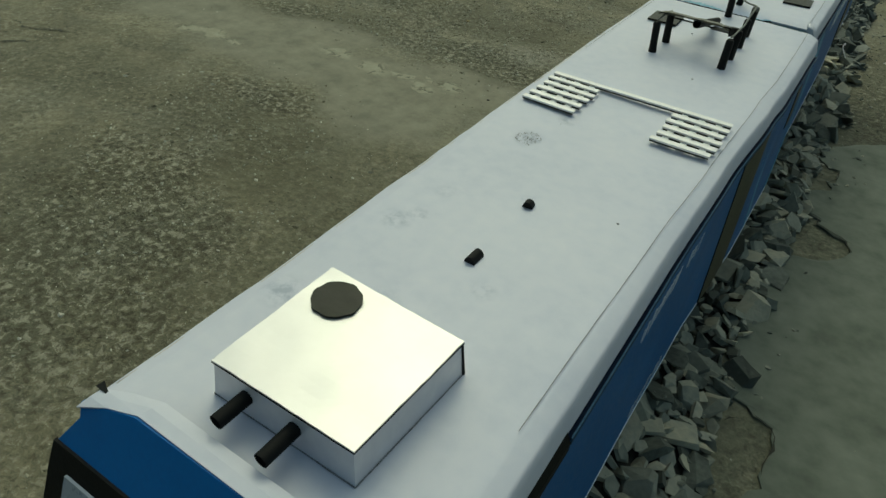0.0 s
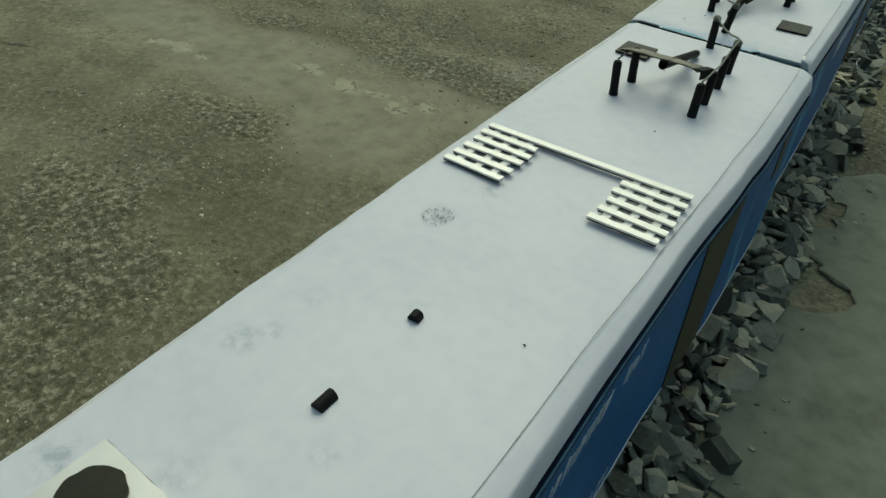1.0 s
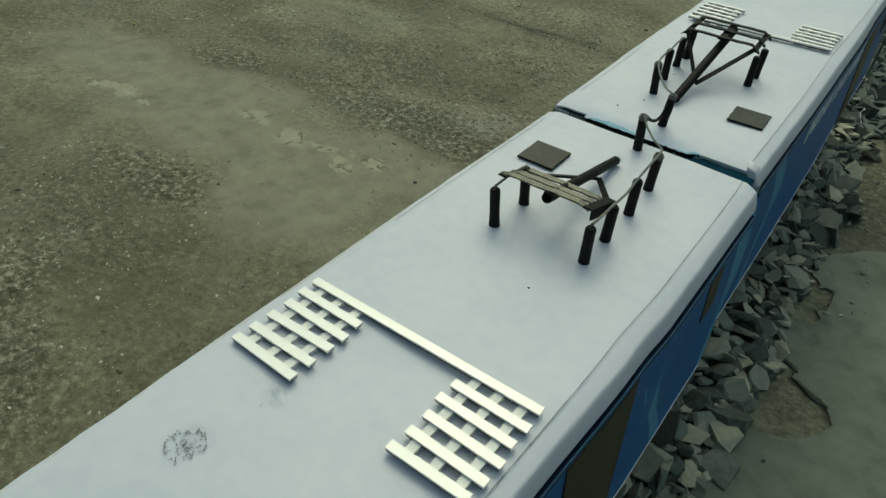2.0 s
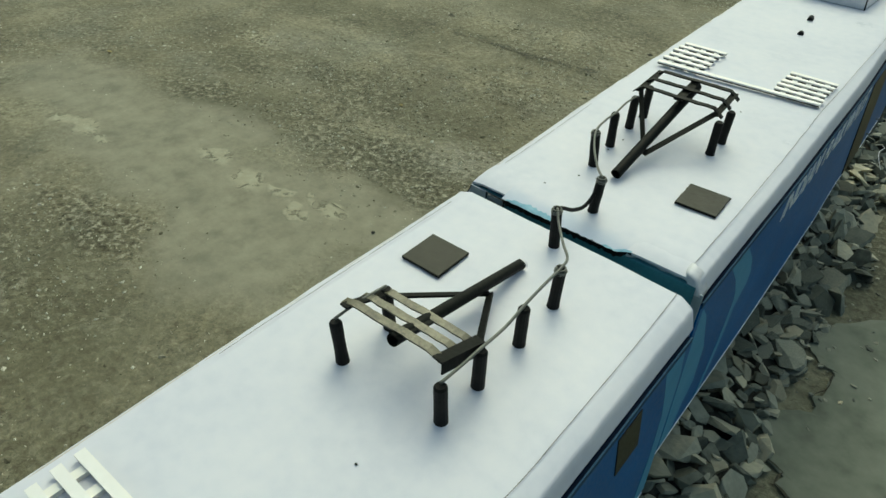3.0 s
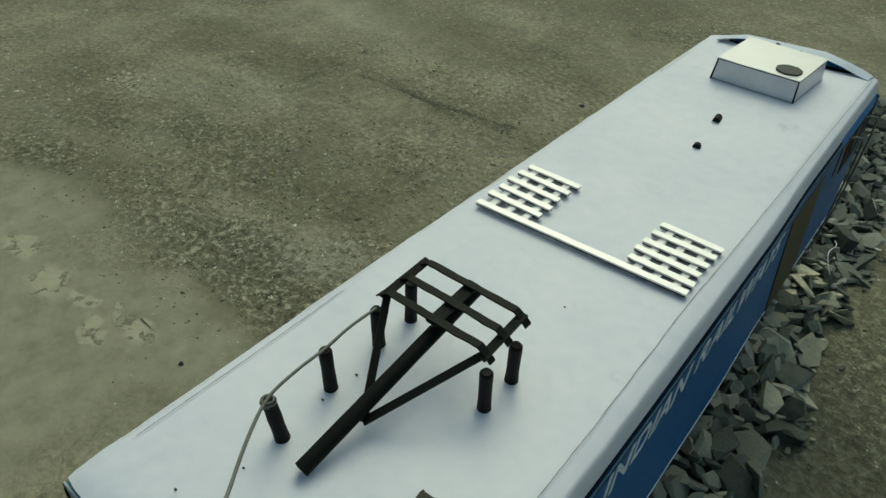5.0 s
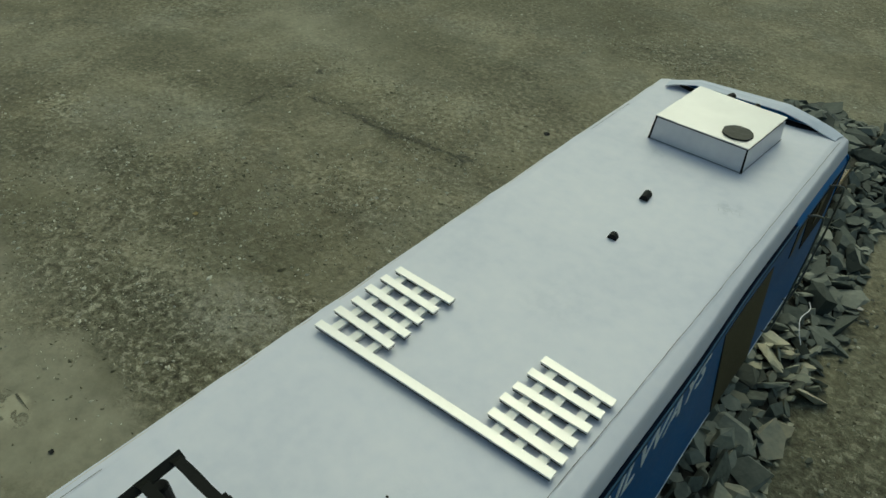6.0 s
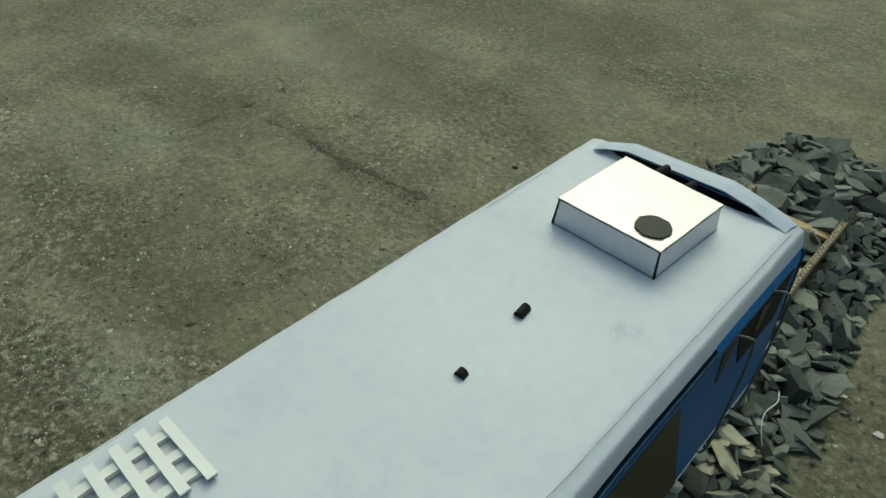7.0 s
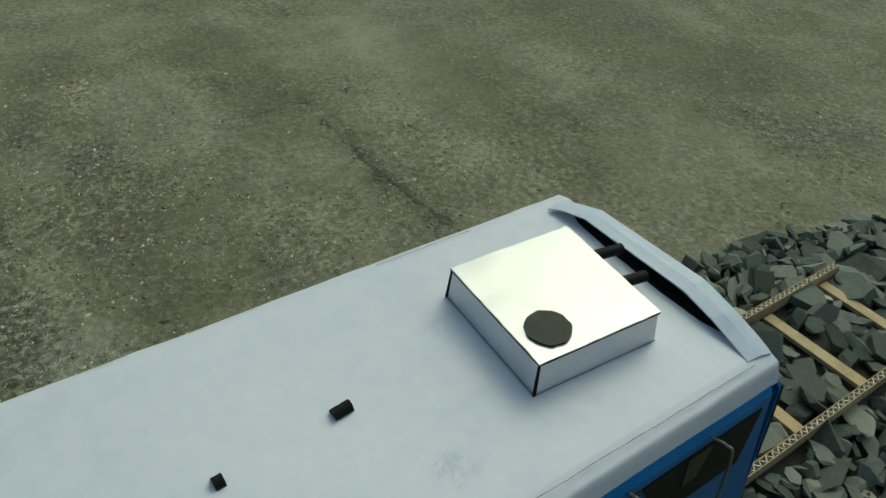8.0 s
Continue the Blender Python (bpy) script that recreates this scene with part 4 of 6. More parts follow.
def visor(parent, profile, depth, card):
    """The folded card strip along the front edge of the roof, standing a little off it. Rows of x, front y, front and rear height."""
    bm = bmesh.new()
    rows = []
    for x, y, outer, inner in profile:
        rows.append([bm.verts.new(q) for q in ((x, y, ROOF + outer), (x * 0.98, y - depth * 0.5, ROOF + (outer + inner) / 2 + 0.0008), (x * 0.97, y - depth, ROOF + inner),
                                               (x * 0.97, y - depth, ROOF + inner - 0.0007), (x * 0.98, y - depth * 0.5, ROOF + (outer + inner) / 2), (x, y, ROOF + outer - 0.0007))])
    for p0, p1 in zip(rows, rows[1:]):
        for s in range(6):
            bm.faces.new((p0[s], p0[(s + 1) % 6], p1[(s + 1) % 6], p1[s]))
    bm.faces.new(rows[0][::-1])
    bm.faces.new(rows[-1])
    return part("visor", bm, card, parent, "folded card strip over the cab front")


def cab_front(parent, rake, w_top, w_low, arch):
    """The raked blue cab face with a black window frame and grey panes. rake: rows of height and y."""
    def face_y(z):
        return lerp_line(rake, z)

    def sheet(name, rows, lift, mat, owner, label=""):
        """rows: z, x left, x right from below upwards."""
        bm = bmesh.new()
        ring = []
        for z, xl, xr in rows:
            ring.append([bm.verts.new((xl, face_y(z) + lift, z)), bm.verts.new((xr, face_y(z) + lift, z)),
                         bm.verts.new((xr, face_y(z) + lift - 0.0015, z)), bm.verts.new((xl, face_y(z) + lift - 0.0015, z))])
        for p0, p1 in zip(ring, ring[1:]):
            for s in range(4):
                bm.faces.new((p0[s], p0[(s + 1) % 4], p1[(s + 1) % 4], p1[s]))
        bm.faces.new(ring[0][::-1])
        bm.faces.new(ring[-1])
        return part(name, bm, mat, owner, label)

    def between(z0, z1, xl, xr, steps=8):
        return [(z0 + (z1 - z0) * k / steps, xl(z0 + (z1 - z0) * k / steps), xr(z0 + (z1 - z0) * k / steps)) for k in range(steps + 1)]

    def half(z):
        return w_low + (w_top - w_low) * (z - BOTTOM) / (ROOF - BOTTOM)

    low_rows = between(BOTTOM, ROOF - 0.0165, lambda z: -half(z), half) + [(ROOF - 0.005, -0.0725, 0.0725)]
    top_rows = [(ROOF + dz, xl, xr) for dz, xl, xr in arch]
    face = sheet("cab_front", low_rows + top_rows, 0, BLUE_BRIGHT, parent, "bright blue raked cab front")
    sheet("window_frame", between(0.185, ROOF - 0.0155, lambda z: -half(z) - 0.0004, lambda z: half(z) + 0.0004), 0.0012, BLACK, face, "black cab window surround")
    for s in (-1, 1):
        a, b = sorted((s * 0.006, s * (w_top - 0.010)))
        sheet("pane", between(0.196, ROOF - 0.0235, lambda z: a, lambda z: b), 0.0022, GREY_PANE, face, "grey cab window pane")
    return face


def lerp_line(table, z):
    for (z0, v0), (z1, v1) in zip(table, table[1:]):
        if z <= z1:
            return v0 + (v1 - v0) * max(0.0, (z - z0) / (z1 - z0))
    return table[-1][1]


def bogie(parent, y):
    frame_ob = part("bogie", slab((-0.058, y - 0.075, 0.056), (0.058, y + 0.075, 0.098), 0.004), BLACK, parent, "black card bogie on the rails")
    for dy in (-0.048, 0.048):
        for x in RAILS:
            xx = x if parent.matrix_basis[0][0] > 0 else -x
            bm = bmesh.new()
            bmesh.ops.create_cone(bm, cap_ends=True, segments=28, radius1=0.024, radius2=0.024, depth=0.007,
                                  matrix=pose(xx, y + dy, RAIL_TOP + 0.024, 0, 90, 0))
            part("wheel", bm, BLACK, frame_ob)


def letters(text, size, y, z, x, slant, length, parent):
    """Raised slanted capitals on a side wall that faces +x, reading along +y."""
    cu = bpy.data.curves.new("lettering", "FONT")
    cu.offset = 0.0003
    cu.body, cu.size, cu.extrude, cu.shear, cu.resolution_u = text, size, 0.0002, slant, 3
    ob = new("lettering", cu)
    deps = bpy.context.evaluated_depsgraph_get()
    me = bpy.data.meshes.new_from_object(ob.evaluated_get(deps))
    bpy.data.objects.remove(ob)
    xs = [v.co.x for v in me.vertices]
    k = length / (max(xs) - min(xs))
    for v in me.vertices:
        v.co = Vector((x(y + (v.co.x - min(xs)) * k, z + v.co.y) + v.co.z, y + (v.co.x - min(xs)) * k, z + v.co.y))
    me.materials.clear()
    me.materials.append(WHITE_INK)
    lab = new("lettering", me)
    lab.parent = parent
    tagged(lab, "white slanted capital letters")
    return lab


def stroke_marks(parent, side, width, y0, y1, z0, z1, count, seed, mat=WHITE_INK):
    """A row of slanted strokes in place of writing that cannot be read."""
    rng = random.Random(seed)
    bm = bmesh.new()
    for k in range(count):
        y = y0 + (y1 - y0) * (k + rng.uniform(-0.25, 0.25)) / count
        w = wall_out(edge(width, side, abs(y)), z1) + 0.0004
        a, b = z0 + (z1 - z0) * rng.uniform(0, 0.35), z1 - (z1 - z0) * rng.uniform(0, 0.3)
        t, sh = rng.uniform(0.0007, 0.0011), 0.22 * (z1 - z0)
        sy = -1 if side < 0 else 1
        q = [(y, a), (y + t, a), (y + t + sy * sh * (b - a) / (z1 - z0), b), (y + sy * sh * (b - a) / (z1 - z0), b)]
        if rng.random() < 0.55:
            zb = rng.choice((a, (a + b) / 2, b - 0.0008))
            reach = sy * rng.uniform(0.5, 0.9) * abs(y1 - y0) / count
            bar = [(y, zb), (y + reach, zb + 0.0012), (y + reach, zb + 0.0020), (y, zb + 0.0008)]
            bm.faces.new([bm.verts.new((side * (w + 0.0003), p, z)) for p, z in bar])
        lo = [bm.verts.new((side * w, p, z)) for p, z in q]
        hi = [bm.verts.new((side * (w + 0.0003), p, z)) for p, z in q]
        bm.faces.new(hi)
        for s in range(4):
            bm.faces.new((lo[s - 1], lo[s], hi[s], hi[s - 1]))
    part("writing", bm, mat, parent, "small white slanted strokes of writing")


def locomotive(m, width, y_rear, y_front, seed, drop_rear, cut, skew, label):
    """The body that both halves share: roof, sides, ends, floor and bogies. The front looks along its own +y."""
    loco = empty("model_locomotive", m)
    tagged(loco, label, "model train", "two halves of the model locomotive")
    roof = part("roof", roof_shell(width, y_rear, y_front, seed, drop_rear, cut, skew, -1 if skew else 1), ROOF_CARD_A if skew else ROOF_CARD_B, loco, "white card roof with folded shoulders", True)
    roof.data.set_sharp_from_angle(angle=radians(40))
    walls = {s: side_wall(width, s, y_rear + (0.002 if not skew else 0.013), y_front - 0.004, loco, BLUE_BRIGHT if not skew else BLACK) for s in (-1, 1)}
    inset = 0.016 if skew else 0.0045
    wl, wr = edge(width, -1, y_rear) - inset, edge(width, 1, y_rear) - inset
    part("rear_wall", slab((-wl, y_rear - 0.0005 + 0.14 * abs(skew), BOTTOM), (wr, y_rear + 0.0025 + 0.14 * abs(skew), ROOF - 0.0060)), TEAL, loco, "dark teal card rear wall")
    part("underframe", slab((-0.072, y_rear + 0.02, 0.096), (0.072, y_front - 0.01, BOTTOM + 0.006), 0.002), BLACK, loco, "black card underframe")
    for y in (0.15, 0.5):
        bogie(loco, y)
    return loco, walls


def on_side(width, side, poly, mat, owner, name, label, lift=0.0004, thick=0.0004):
    """A flat patch on a side wall that follows its bend."""
    bm = bmesh.new()
    n = 10
    (ya0, za), (ya1, _), (yb1, zb), (yb0, _) = poly
    rows = []
    for k in range(n + 1):
        t = k / n
        row = []
        for y, z in ((ya0 + (ya1 - ya0) * t, za), (yb0 + (yb1 - yb0) * t, zb)):
            w = wall_out(edge(width, side, y), z)
            row += [bm.verts.new((side * (w + lift + thick), y, z)), bm.verts.new((side * (w - 0.0002), y, z))]
        rows.append(row)
    for p, q in zip(rows, rows[1:]):
        bm.faces.new((p[0], q[0], q[2], p[2]))
        bm.faces.new((p[0], p[1], q[1], q[0]))
        bm.faces.new((p[2], q[2], q[3], p[3]))
    for r in (rows[0], rows[-1]):
        bm.faces.new((r[0], r[2], r[3], r[1]))
    return part(name, bm, mat, owner, label)


def side_blade(width, side, rows, owner):
    """A lighter blue shape on a side wall. rows: height and its two ends along the wall, from the top down."""
    bm = bmesh.new()
    ring = []
    for z, ya, yb in rows:
        ring.append([bm.verts.new((side * (wall_out(edge(width, side, y), z) + lift), y, z)) for y, lift in ((ya, 0.0003), (yb, 0.0003), (yb, -0.0002), (ya, -0.0002))])
    for p, q in zip(ring, ring[1:]):
        for k in range(4):
            bm.faces.new((p[k], p[(k + 1) % 4], q[(k + 1) % 4], q[k]))
    bm.faces.new(ring[0][::-1])
    bm.faces.new(ring[-1])
    part("stripe", bm, BLUE_LIGHT, owner, "lighter blue tapering stripe")


def raw_edge(parent, width, side, y0, y1, seed):
    """The cream cut edge of the card that shows along the roof's crease."""
    pts = []
    n = 110
    for k in range(n + 1):
        y = y0 + (y1 - y0) * k / n
        x = edge(width, side, y) - 0.0062 + 0.0004 * wave(y, 0.4, 70, seed)
        pts.append((side * x, y, ROOF - 0.0022 + roof_height(side * x, y, seed) + 0.0002 * wave(y, 0.8, 60, seed)))
    part("raw_edge", tube(pts, 0.0006, 6), CREAM, parent, "cream raw edge of the card", True)


# far half: the front points along +y
WB = {1: [(0.0, 0.0830), (0.2, 0.0840), (0.36, 0.0836), (0.48, 0.0812), (0.67, 0.0805)], -1: [(0.0, 0.0815), (0.25, 0.0845), (0.67, 0.0850)]}
locoB, wallsB = locomotive(pose(0, 0, 0), WB, 0.002, 0.669, 2.0, 0.0022, 0.15, 0.0, "white-roofed blue card model locomotive half with a black pantograph")
# near half: the same turned about
WA = {1: [(0.0, 0.0790), (0.15, 0.0805), (0.4, 0.0790), (0.55, 0.0780), (0.67, 0.0790)], -1: [(0.0, 0.0895), (0.09, 0.0885), (0.16, 0.0878), (0.2, 0.0855), (0.31, 0.0808), (0.42, 0.0790), (0.67, 0.0780)]}
locoA, wallsA = locomotive(pose(0, 0, 0, 0, 0, 180), WA, 0.012, 0.652, 9.0, 0.0, 0.30, -0.036, "white-roofed blue card model locomotive half with a pantograph whose sheen is painted olive")

seam_line([(0.0, 0.0712), (0.1, 0.0720), (0.15, 0.0718), (0.206, 0.0710), (0.26, 0.0702), (0.33, 0.0710), (0.45, 0.0719), (0.67, 0.0728)], 1, 0.0, 0.008, 0.655, 0.0004, 4.0, locoB)
seam_line(WB[-1], -1, 0.0110, 0.03, 0.15, 0.0005, 6.0, locoB)
seam_line(WB[-1], -1, 0.0095, 0.54, 0.60, 0.0004, 7.0, locoB)
seam_line([(0.0, 0.0745), (0.06, 0.0752), (0.15, 0.0748), (0.21, 0.0722), (0.33, 0.0688), (0.42, 0.0662), (0.53, 0.0648), (0.6, 0.0645)], -1, 0.0, 0.018, 0.57, 0.00012, 5.0, locoA)
raw_edge(locoB, WB, -1, 0.02, 0.655, 2.0)
raw_edge(locoA, WA, 1, 0.03, 0.64, 9.0)
seam_line(WA[1], 1, 0.0100, 0.03, 0.20, 0.0004, 8.0, locoA)

# blue stained rear lip of the far half
def lip_line(x):
    """Where the torn rear edge of the far half's roof ends."""
    back = 0.0065 * max(0.0, min(1.0, (x - 0.030) / 0.012))
    return -0.0028 + back + 0.0007 * wave(x, 0.2, 210, 2.2) + 0.0008 * wave(x, 0.5, 50, 1.2)


bm = bmesh.new()
rows = []
for k in range(91):
    x = -0.050 + 0.121 * k / 90
    end = lip_line(x)
    rows.append([bm.verts.new((x, end + (0.026 - end) * t, ROOF + 0.0005 - 0.0032 * (1 - t) ** 3 + roof_height(x, end + (0.026 - end) * t, 2.0))) for t in (0, 0.06, 0.13, 0.25, 0.4, 0.6, 0.8, 1.0)])
for p, q in zip(rows, rows[1:]):
    for i in range(7):
        bm.faces.new((p[i], p[i + 1], q[i + 1], q[i]))
part("rear_lip", bm, PAPER_WASH, locoB, "torn white card edge with a watery blue wash", True)
for xa, xb, deep, seed in ((-0.047, -0.008, 0.0050, 4.0), (0.022, 0.040, 0.0030, 9.0)):
    bm = bmesh.new()
    smear = []
    for k in range(61):
        x = xa + (xb - xa) * k / 60
        end = lip_line(x)
        high = deep * max(0.0, math.sin(math.pi * k / 60) ** 0.5 * (0.75 + 0.6 * wave(x, 0.3, 120, seed) + 0.4 * wave(x, 0.9, 400, 2.0)))
        smear.append([bm.verts.new((x, end + y - 0.0002, ROOF + 0.0009 - 0.0032 * (1 - y / (0.026 - end)) ** 3 + roof_height(x, end + y, 2.0))) for y in (0, high * 0.5, high)])
    for p, q in zip(smear, smear[1:]):
        for i in range(2):
            bm.faces.new((p[i], p[i + 1], q[i + 1], q[i]))
    part("paint_smear", bm, BLUE_STAIN, locoB, "watery blue paint along the torn edge", True)
bm = bmesh.new()
ragged = []
for k in range(121):
    x = -0.048 + 0.090 * k / 120
    y = lip_line(x) + 0.0004
    ragged.append([bm.verts.new((x, y - 0.0006 + 0.0006 * wave(x, 0.4, 420, 6.0), ROOF - 0.0024 + 0.0006 * wave(x, 0.1, 300, 1.0))), bm.verts.new((x, y, ROOF - 0.0062 + 0.0024 * wave(x, 0.6, 380, 3.0)))])
for p, q in zip(ragged, ragged[1:]):
    bm.faces.new((p[0], p[1], q[1], q[0]))
part("torn_edge", bm, BLACK, locoB, "ragged black torn card edge")
bm = bmesh.new()
under = []
for k in range(41):
    x = 0.036 + 0.037 * k / 40
    y = lip_line(x) + 0.0003
    under.append([bm.verts.new((x, y, ROOF - 0.0026)), bm.verts.new((x, y - 0.0004, ROOF - 0.0056 - 0.0010 * wave(x, 0.3, 150, 5.0)))])
for p, q in zip(under, under[1:]):
    bm.faces.new((p[0], p[1], q[1], q[0]))
part("lip_underside", bm, GREY_CARD, locoB, "grey bent underside of the lip")
part("corner_post", slab((0.0690, 0.0028, BOTTOM), (0.0834, 0.0040, ROOF - 0.0100), 0.0004), GREY_CARD, locoB, "pale grey card corner strip")
# the folded, taped end of the shoulder: its section drawn on past the roof and rounded off
w = edge(WB, 1, 0.01)
section = [(w - 0.0128, 0.0003), (w - 0.0090, -0.0004), (w - 0.0064, -0.0016), (w - 0.0052, -0.0028), (w - 0.0034, -0.0064), (w - 0.0012, -0.0106), (w - 0.0004, -0.0128), (w - 0.0040, -0.0130), (w - 0.0100, -0.0080)]
cx, cz = w - 0.0070, -0.0060
bm = bmesh.new()
rings = []
for y, k in ((0.0125, 1.01), (0.0085, 1.02), (0.0050, 1.01), (0.0032, 0.98), (0.0022, 0.88), (0.0020, 0.70)):
    rings.append([bm.verts.new((cx + (x - cx) * k + 0.0004 * wave(x * 90, y * 300, 1.0, 2.0), y, ROOF + 0.0006 + cz + (z - cz) * k + 0.0004 * wave(z * 90, y * 300, 1.0, 5.0))) for x, z in section])
for p, q in zip(rings, rings[1:]):
    for i in range(len(section)):
        bm.faces.new((p[i], p[(i + 1) % len(section)], q[(i + 1) % len(section)], q[i]))
bm.faces.new(rings[-1])
part("corner_tape", bm, PAPER_EDGE, locoB, "crumpled white tape on the rear corner", True)
part("corner_flap", slab((-0.0775, 0.0008, ROOF - 0.022), (-0.0640, 0.0018, ROOF - 0.0052), 0.0003), GREY_CARD, locoB, "pale grey card corner flap")
part("corner_flap", slab((-0.0618, -0.0016, ROOF - 0.022), (-0.0500, -0.0002, ROOF - 0.0050), 0.0003), GREY_FLAP, locoB, "dull grey card flap")
part("flap_edge", tube([(-0.0628, -0.0016, ROOF - 0.022), (-0.0630, -0.0012, ROOF - 0.0040), (-0.0490, -0.0014, ROOF - 0.0044), (-0.0488, -0.0020, ROOF - 0.0095)], 0.0005, 6), BLACK, locoB, "black outline of the corner flap")
part("flap_edge", tube([(-0.0800, 0.0004, ROOF - 0.022), (-0.0796, 0.0008, ROOF - 0.0120), (-0.0768, 0.0010, ROOF - 0.0055)], 0.0005, 6), BLACK, locoB, "black outline of the corner flap")

roof_box(locoB, [(-0.0365, 0.560), (0.033, 0.5585), (0.037, 0.6255), (-0.0335, 0.631)], (0.0190, 0.5745), 0.019,
         [((-0.0165, 0.624), (-0.0125, 0.652)), ((0.0060, 0.622), (0.0095, 0.647))])
roof_box(locoA, [(-0.0320, 0.5585), (0.0365, 0.5555), (0.0370, 0.6215), (-0.0290, 0.6215)], (0.0215, 0.5705), 0.019,
         [((0.0200, 0.612), (0.0212, 0.6355)), ((-0.0030, 0.612), (-0.0022, 0.6375))], 3.0)
resistor_grille(locoB, -0.0690, 0.0672, (0.2752, 0.0109), (0.2766, 0.0102), (0.2618, 0.2684))
resistor_grille(locoA, -0.0665, 0.0655, (0.2775, 0.0102), (0.2775, 0.0102), (0.2665, 0.2685))
for owner, spots in ((locoB, ((0.0042, 0.4305, 0.0040, 0.1), (-0.0015, 0.4840, 0.0085, 0.12))), (locoA, ((0.0012, 0.4350, 0.0045, 0.1), (0.0015, 0.4925, 0.0090, -0.02)))):
    for x, y, long, skew in spots:
        bm = bmesh.new()
        rings = []
        for dy in (-long / 2, long / 2):
            rings.append([bm.verts.new((x + 0.0029 * math.cos(math.pi * k / 10) - dy * skew, y + dy + skew * 0.0029 * math.cos(math.pi * k / 10), ROOF + 0.0002 + 0.0036 * math.sin(math.pi * k / 10))) for k in range(11)])
        for s in range(10):
            bm.faces.new((rings[0][s], rings[0][s + 1], rings[1][s + 1], rings[1][s]))
        bm.faces.new(rings[0][::-1])
        bm.faces.new(rings[1])
        bm.faces.new((rings[0][0], rings[1][0], rings[1][10], rings[0][10]))
        part("roof_vent", bm, BLACK, owner, "small black half-round vent")
for owner, x, y, turn in ((locoB, 0.0495, 0.0765, 2), (locoA, 0.0417, 0.0778, 0)):
    plate = part("roof_plate", slab((-0.0131, -0.0134, 0.0006), (0.0131, 0.0134, 0.0016), 0.0002, pose(x, y, ROOF + 0.0004, 0, 0, turn)), PLATE, owner, "square dark olive card plate")
    bm = bmesh.new()
    rng = random.Random(int(x * 10000))
    loop = []
    for ux, uy, vx, vy in ((-1, -1, 1, -1), (1, -1, 1, 1), (1, 1, -1, 1), (-1, 1, -1, -1)):
        loop += [(0.0133 * (ux + (vx - ux) * k / 14) + rng.uniform(-0.0003, 0.0003), 0.0136 * (uy + (vy - uy) * k / 14) + rng.uniform(-0.0003, 0.0003)) for k in range(14)]
    for z in (0.0, 0.0011):
        bm.faces.new([bm.verts.new(pose(x, y, ROOF + 0.0004 + z, 0, 0, turn) @ Vector((a, b, 0))) for a, b in loop])
    bm.verts.ensure_lookup_table()
    n = len(loop)
    for k in range(n):
        bm.faces.new((bm.verts[k - 1 if k else n - 1], bm.verts[k], bm.verts[n + k], bm.verts[n + (k - 1 if k else n - 1)]))
    part("cut_edge", bm, BLACK, plate, "rough black cut edge")

TOP = ROOF + 0.026
POSTS_B = [((0.0022, 0.0205), (0.0047, 0.0188)), ((-0.0255, 0.070), (-0.0267, 0.0675)), ((-0.0297, 0.1015), (-0.0297, 0.1003)), ((-0.032, 0.135), (-0.031, 0.133)),
           ((-0.032, 0.158), (-0.031, 0.157)), ((0.0292, 0.1385), (0.0297, 0.1365)), ((0.0292, 0.1595), (0.0302, 0.1575))]
POSTS_A = [((0.0028, -0.0250), (0.0018, -0.0262)), ((0.0295, -0.0685), (0.0305, -0.0688)), ((0.0315, -0.1022), (0.0320, -0.1026)), ((0.0322, -0.1360), (0.0330, -0.1368)),
           ((0.0320, -0.1615), (0.0322, -0.1630)), ((-0.0245, -0.1650), (-0.0265, -0.1655)), ((-0.0230, -0.1345), (-0.0245, -0.1350))]
for (bx, by), (tx, ty) in POSTS_B:
    insulator(locoB, (bx, by), (tx, ty, TOP))
for (bx, by), (tx, ty) in POSTS_A:
    insulator(locoA, (-bx, -by), (-tx, -ty, TOP - 0.0012))
for k in (0, 1):
    binding(locoB, *POSTS_B[k][1])
    binding(locoA, -POSTS_A[k][1][0], -POSTS_A[k][1][1])
pantograph(locoB, (-0.0055, 0.0635, ROOF + 0.0036), (-0.0020, 0.1700, ROOF + 0.0308), [(0.1405, -0.0047), (0.1520, -0.0022), (0.1645, 0.0)], [(-0.0365, 0.0290), (-0.0350, 0.0297), (-0.0335, 0.0303)], ROOF + 0.0368, (-0.0015, 0.0940, ROOF + 0.0072), BLACK_TAPE, 0.0052)
pantograph(locoA, (0.0003, 0.0545, ROOF + 0.0030), (-0.0030, 0.1600, ROOF + 0.0285), [(0.1350, -0.0066), (0.1450, -0.0036), (0.1550, 0.0)], [(-0.0290, 0.0275), (-0.0280, 0.0285), (-0.0265, 0.0295)], ROOF + 0.0314, (-0.0035, 0.0885, ROOF + 0.0066), SHEEN_TAPE, 0.0022, 0.006, 0.06, True)

bm = tube([(-0.0004, 0.0540, ROOF + 0.0029), (-0.0004, 0.0556, ROOF + 0.0031)], 0.0034, 14, caps=False)
tube([(-0.0004, 0.0565, ROOF + 0.0031), (-0.0004, 0.0540, ROOF + 0.0029)], 0.0023, 14, bm, caps=False)
part("frayed_end", bm, PAPER_EDGE, locoA, "frayed pale end of the paper tube")
part("edge_line", tube([(edge(WA, 1, y) - 0.0006, y, ROOF - 0.0125 + 0.0006 * wave(y, 0.2, 90, 1.0)) for y in [0.07 + 0.006 * k for k in range(13)]], 0.0005, 6), BLACK, locoA, "short black marker line on the roof edge")

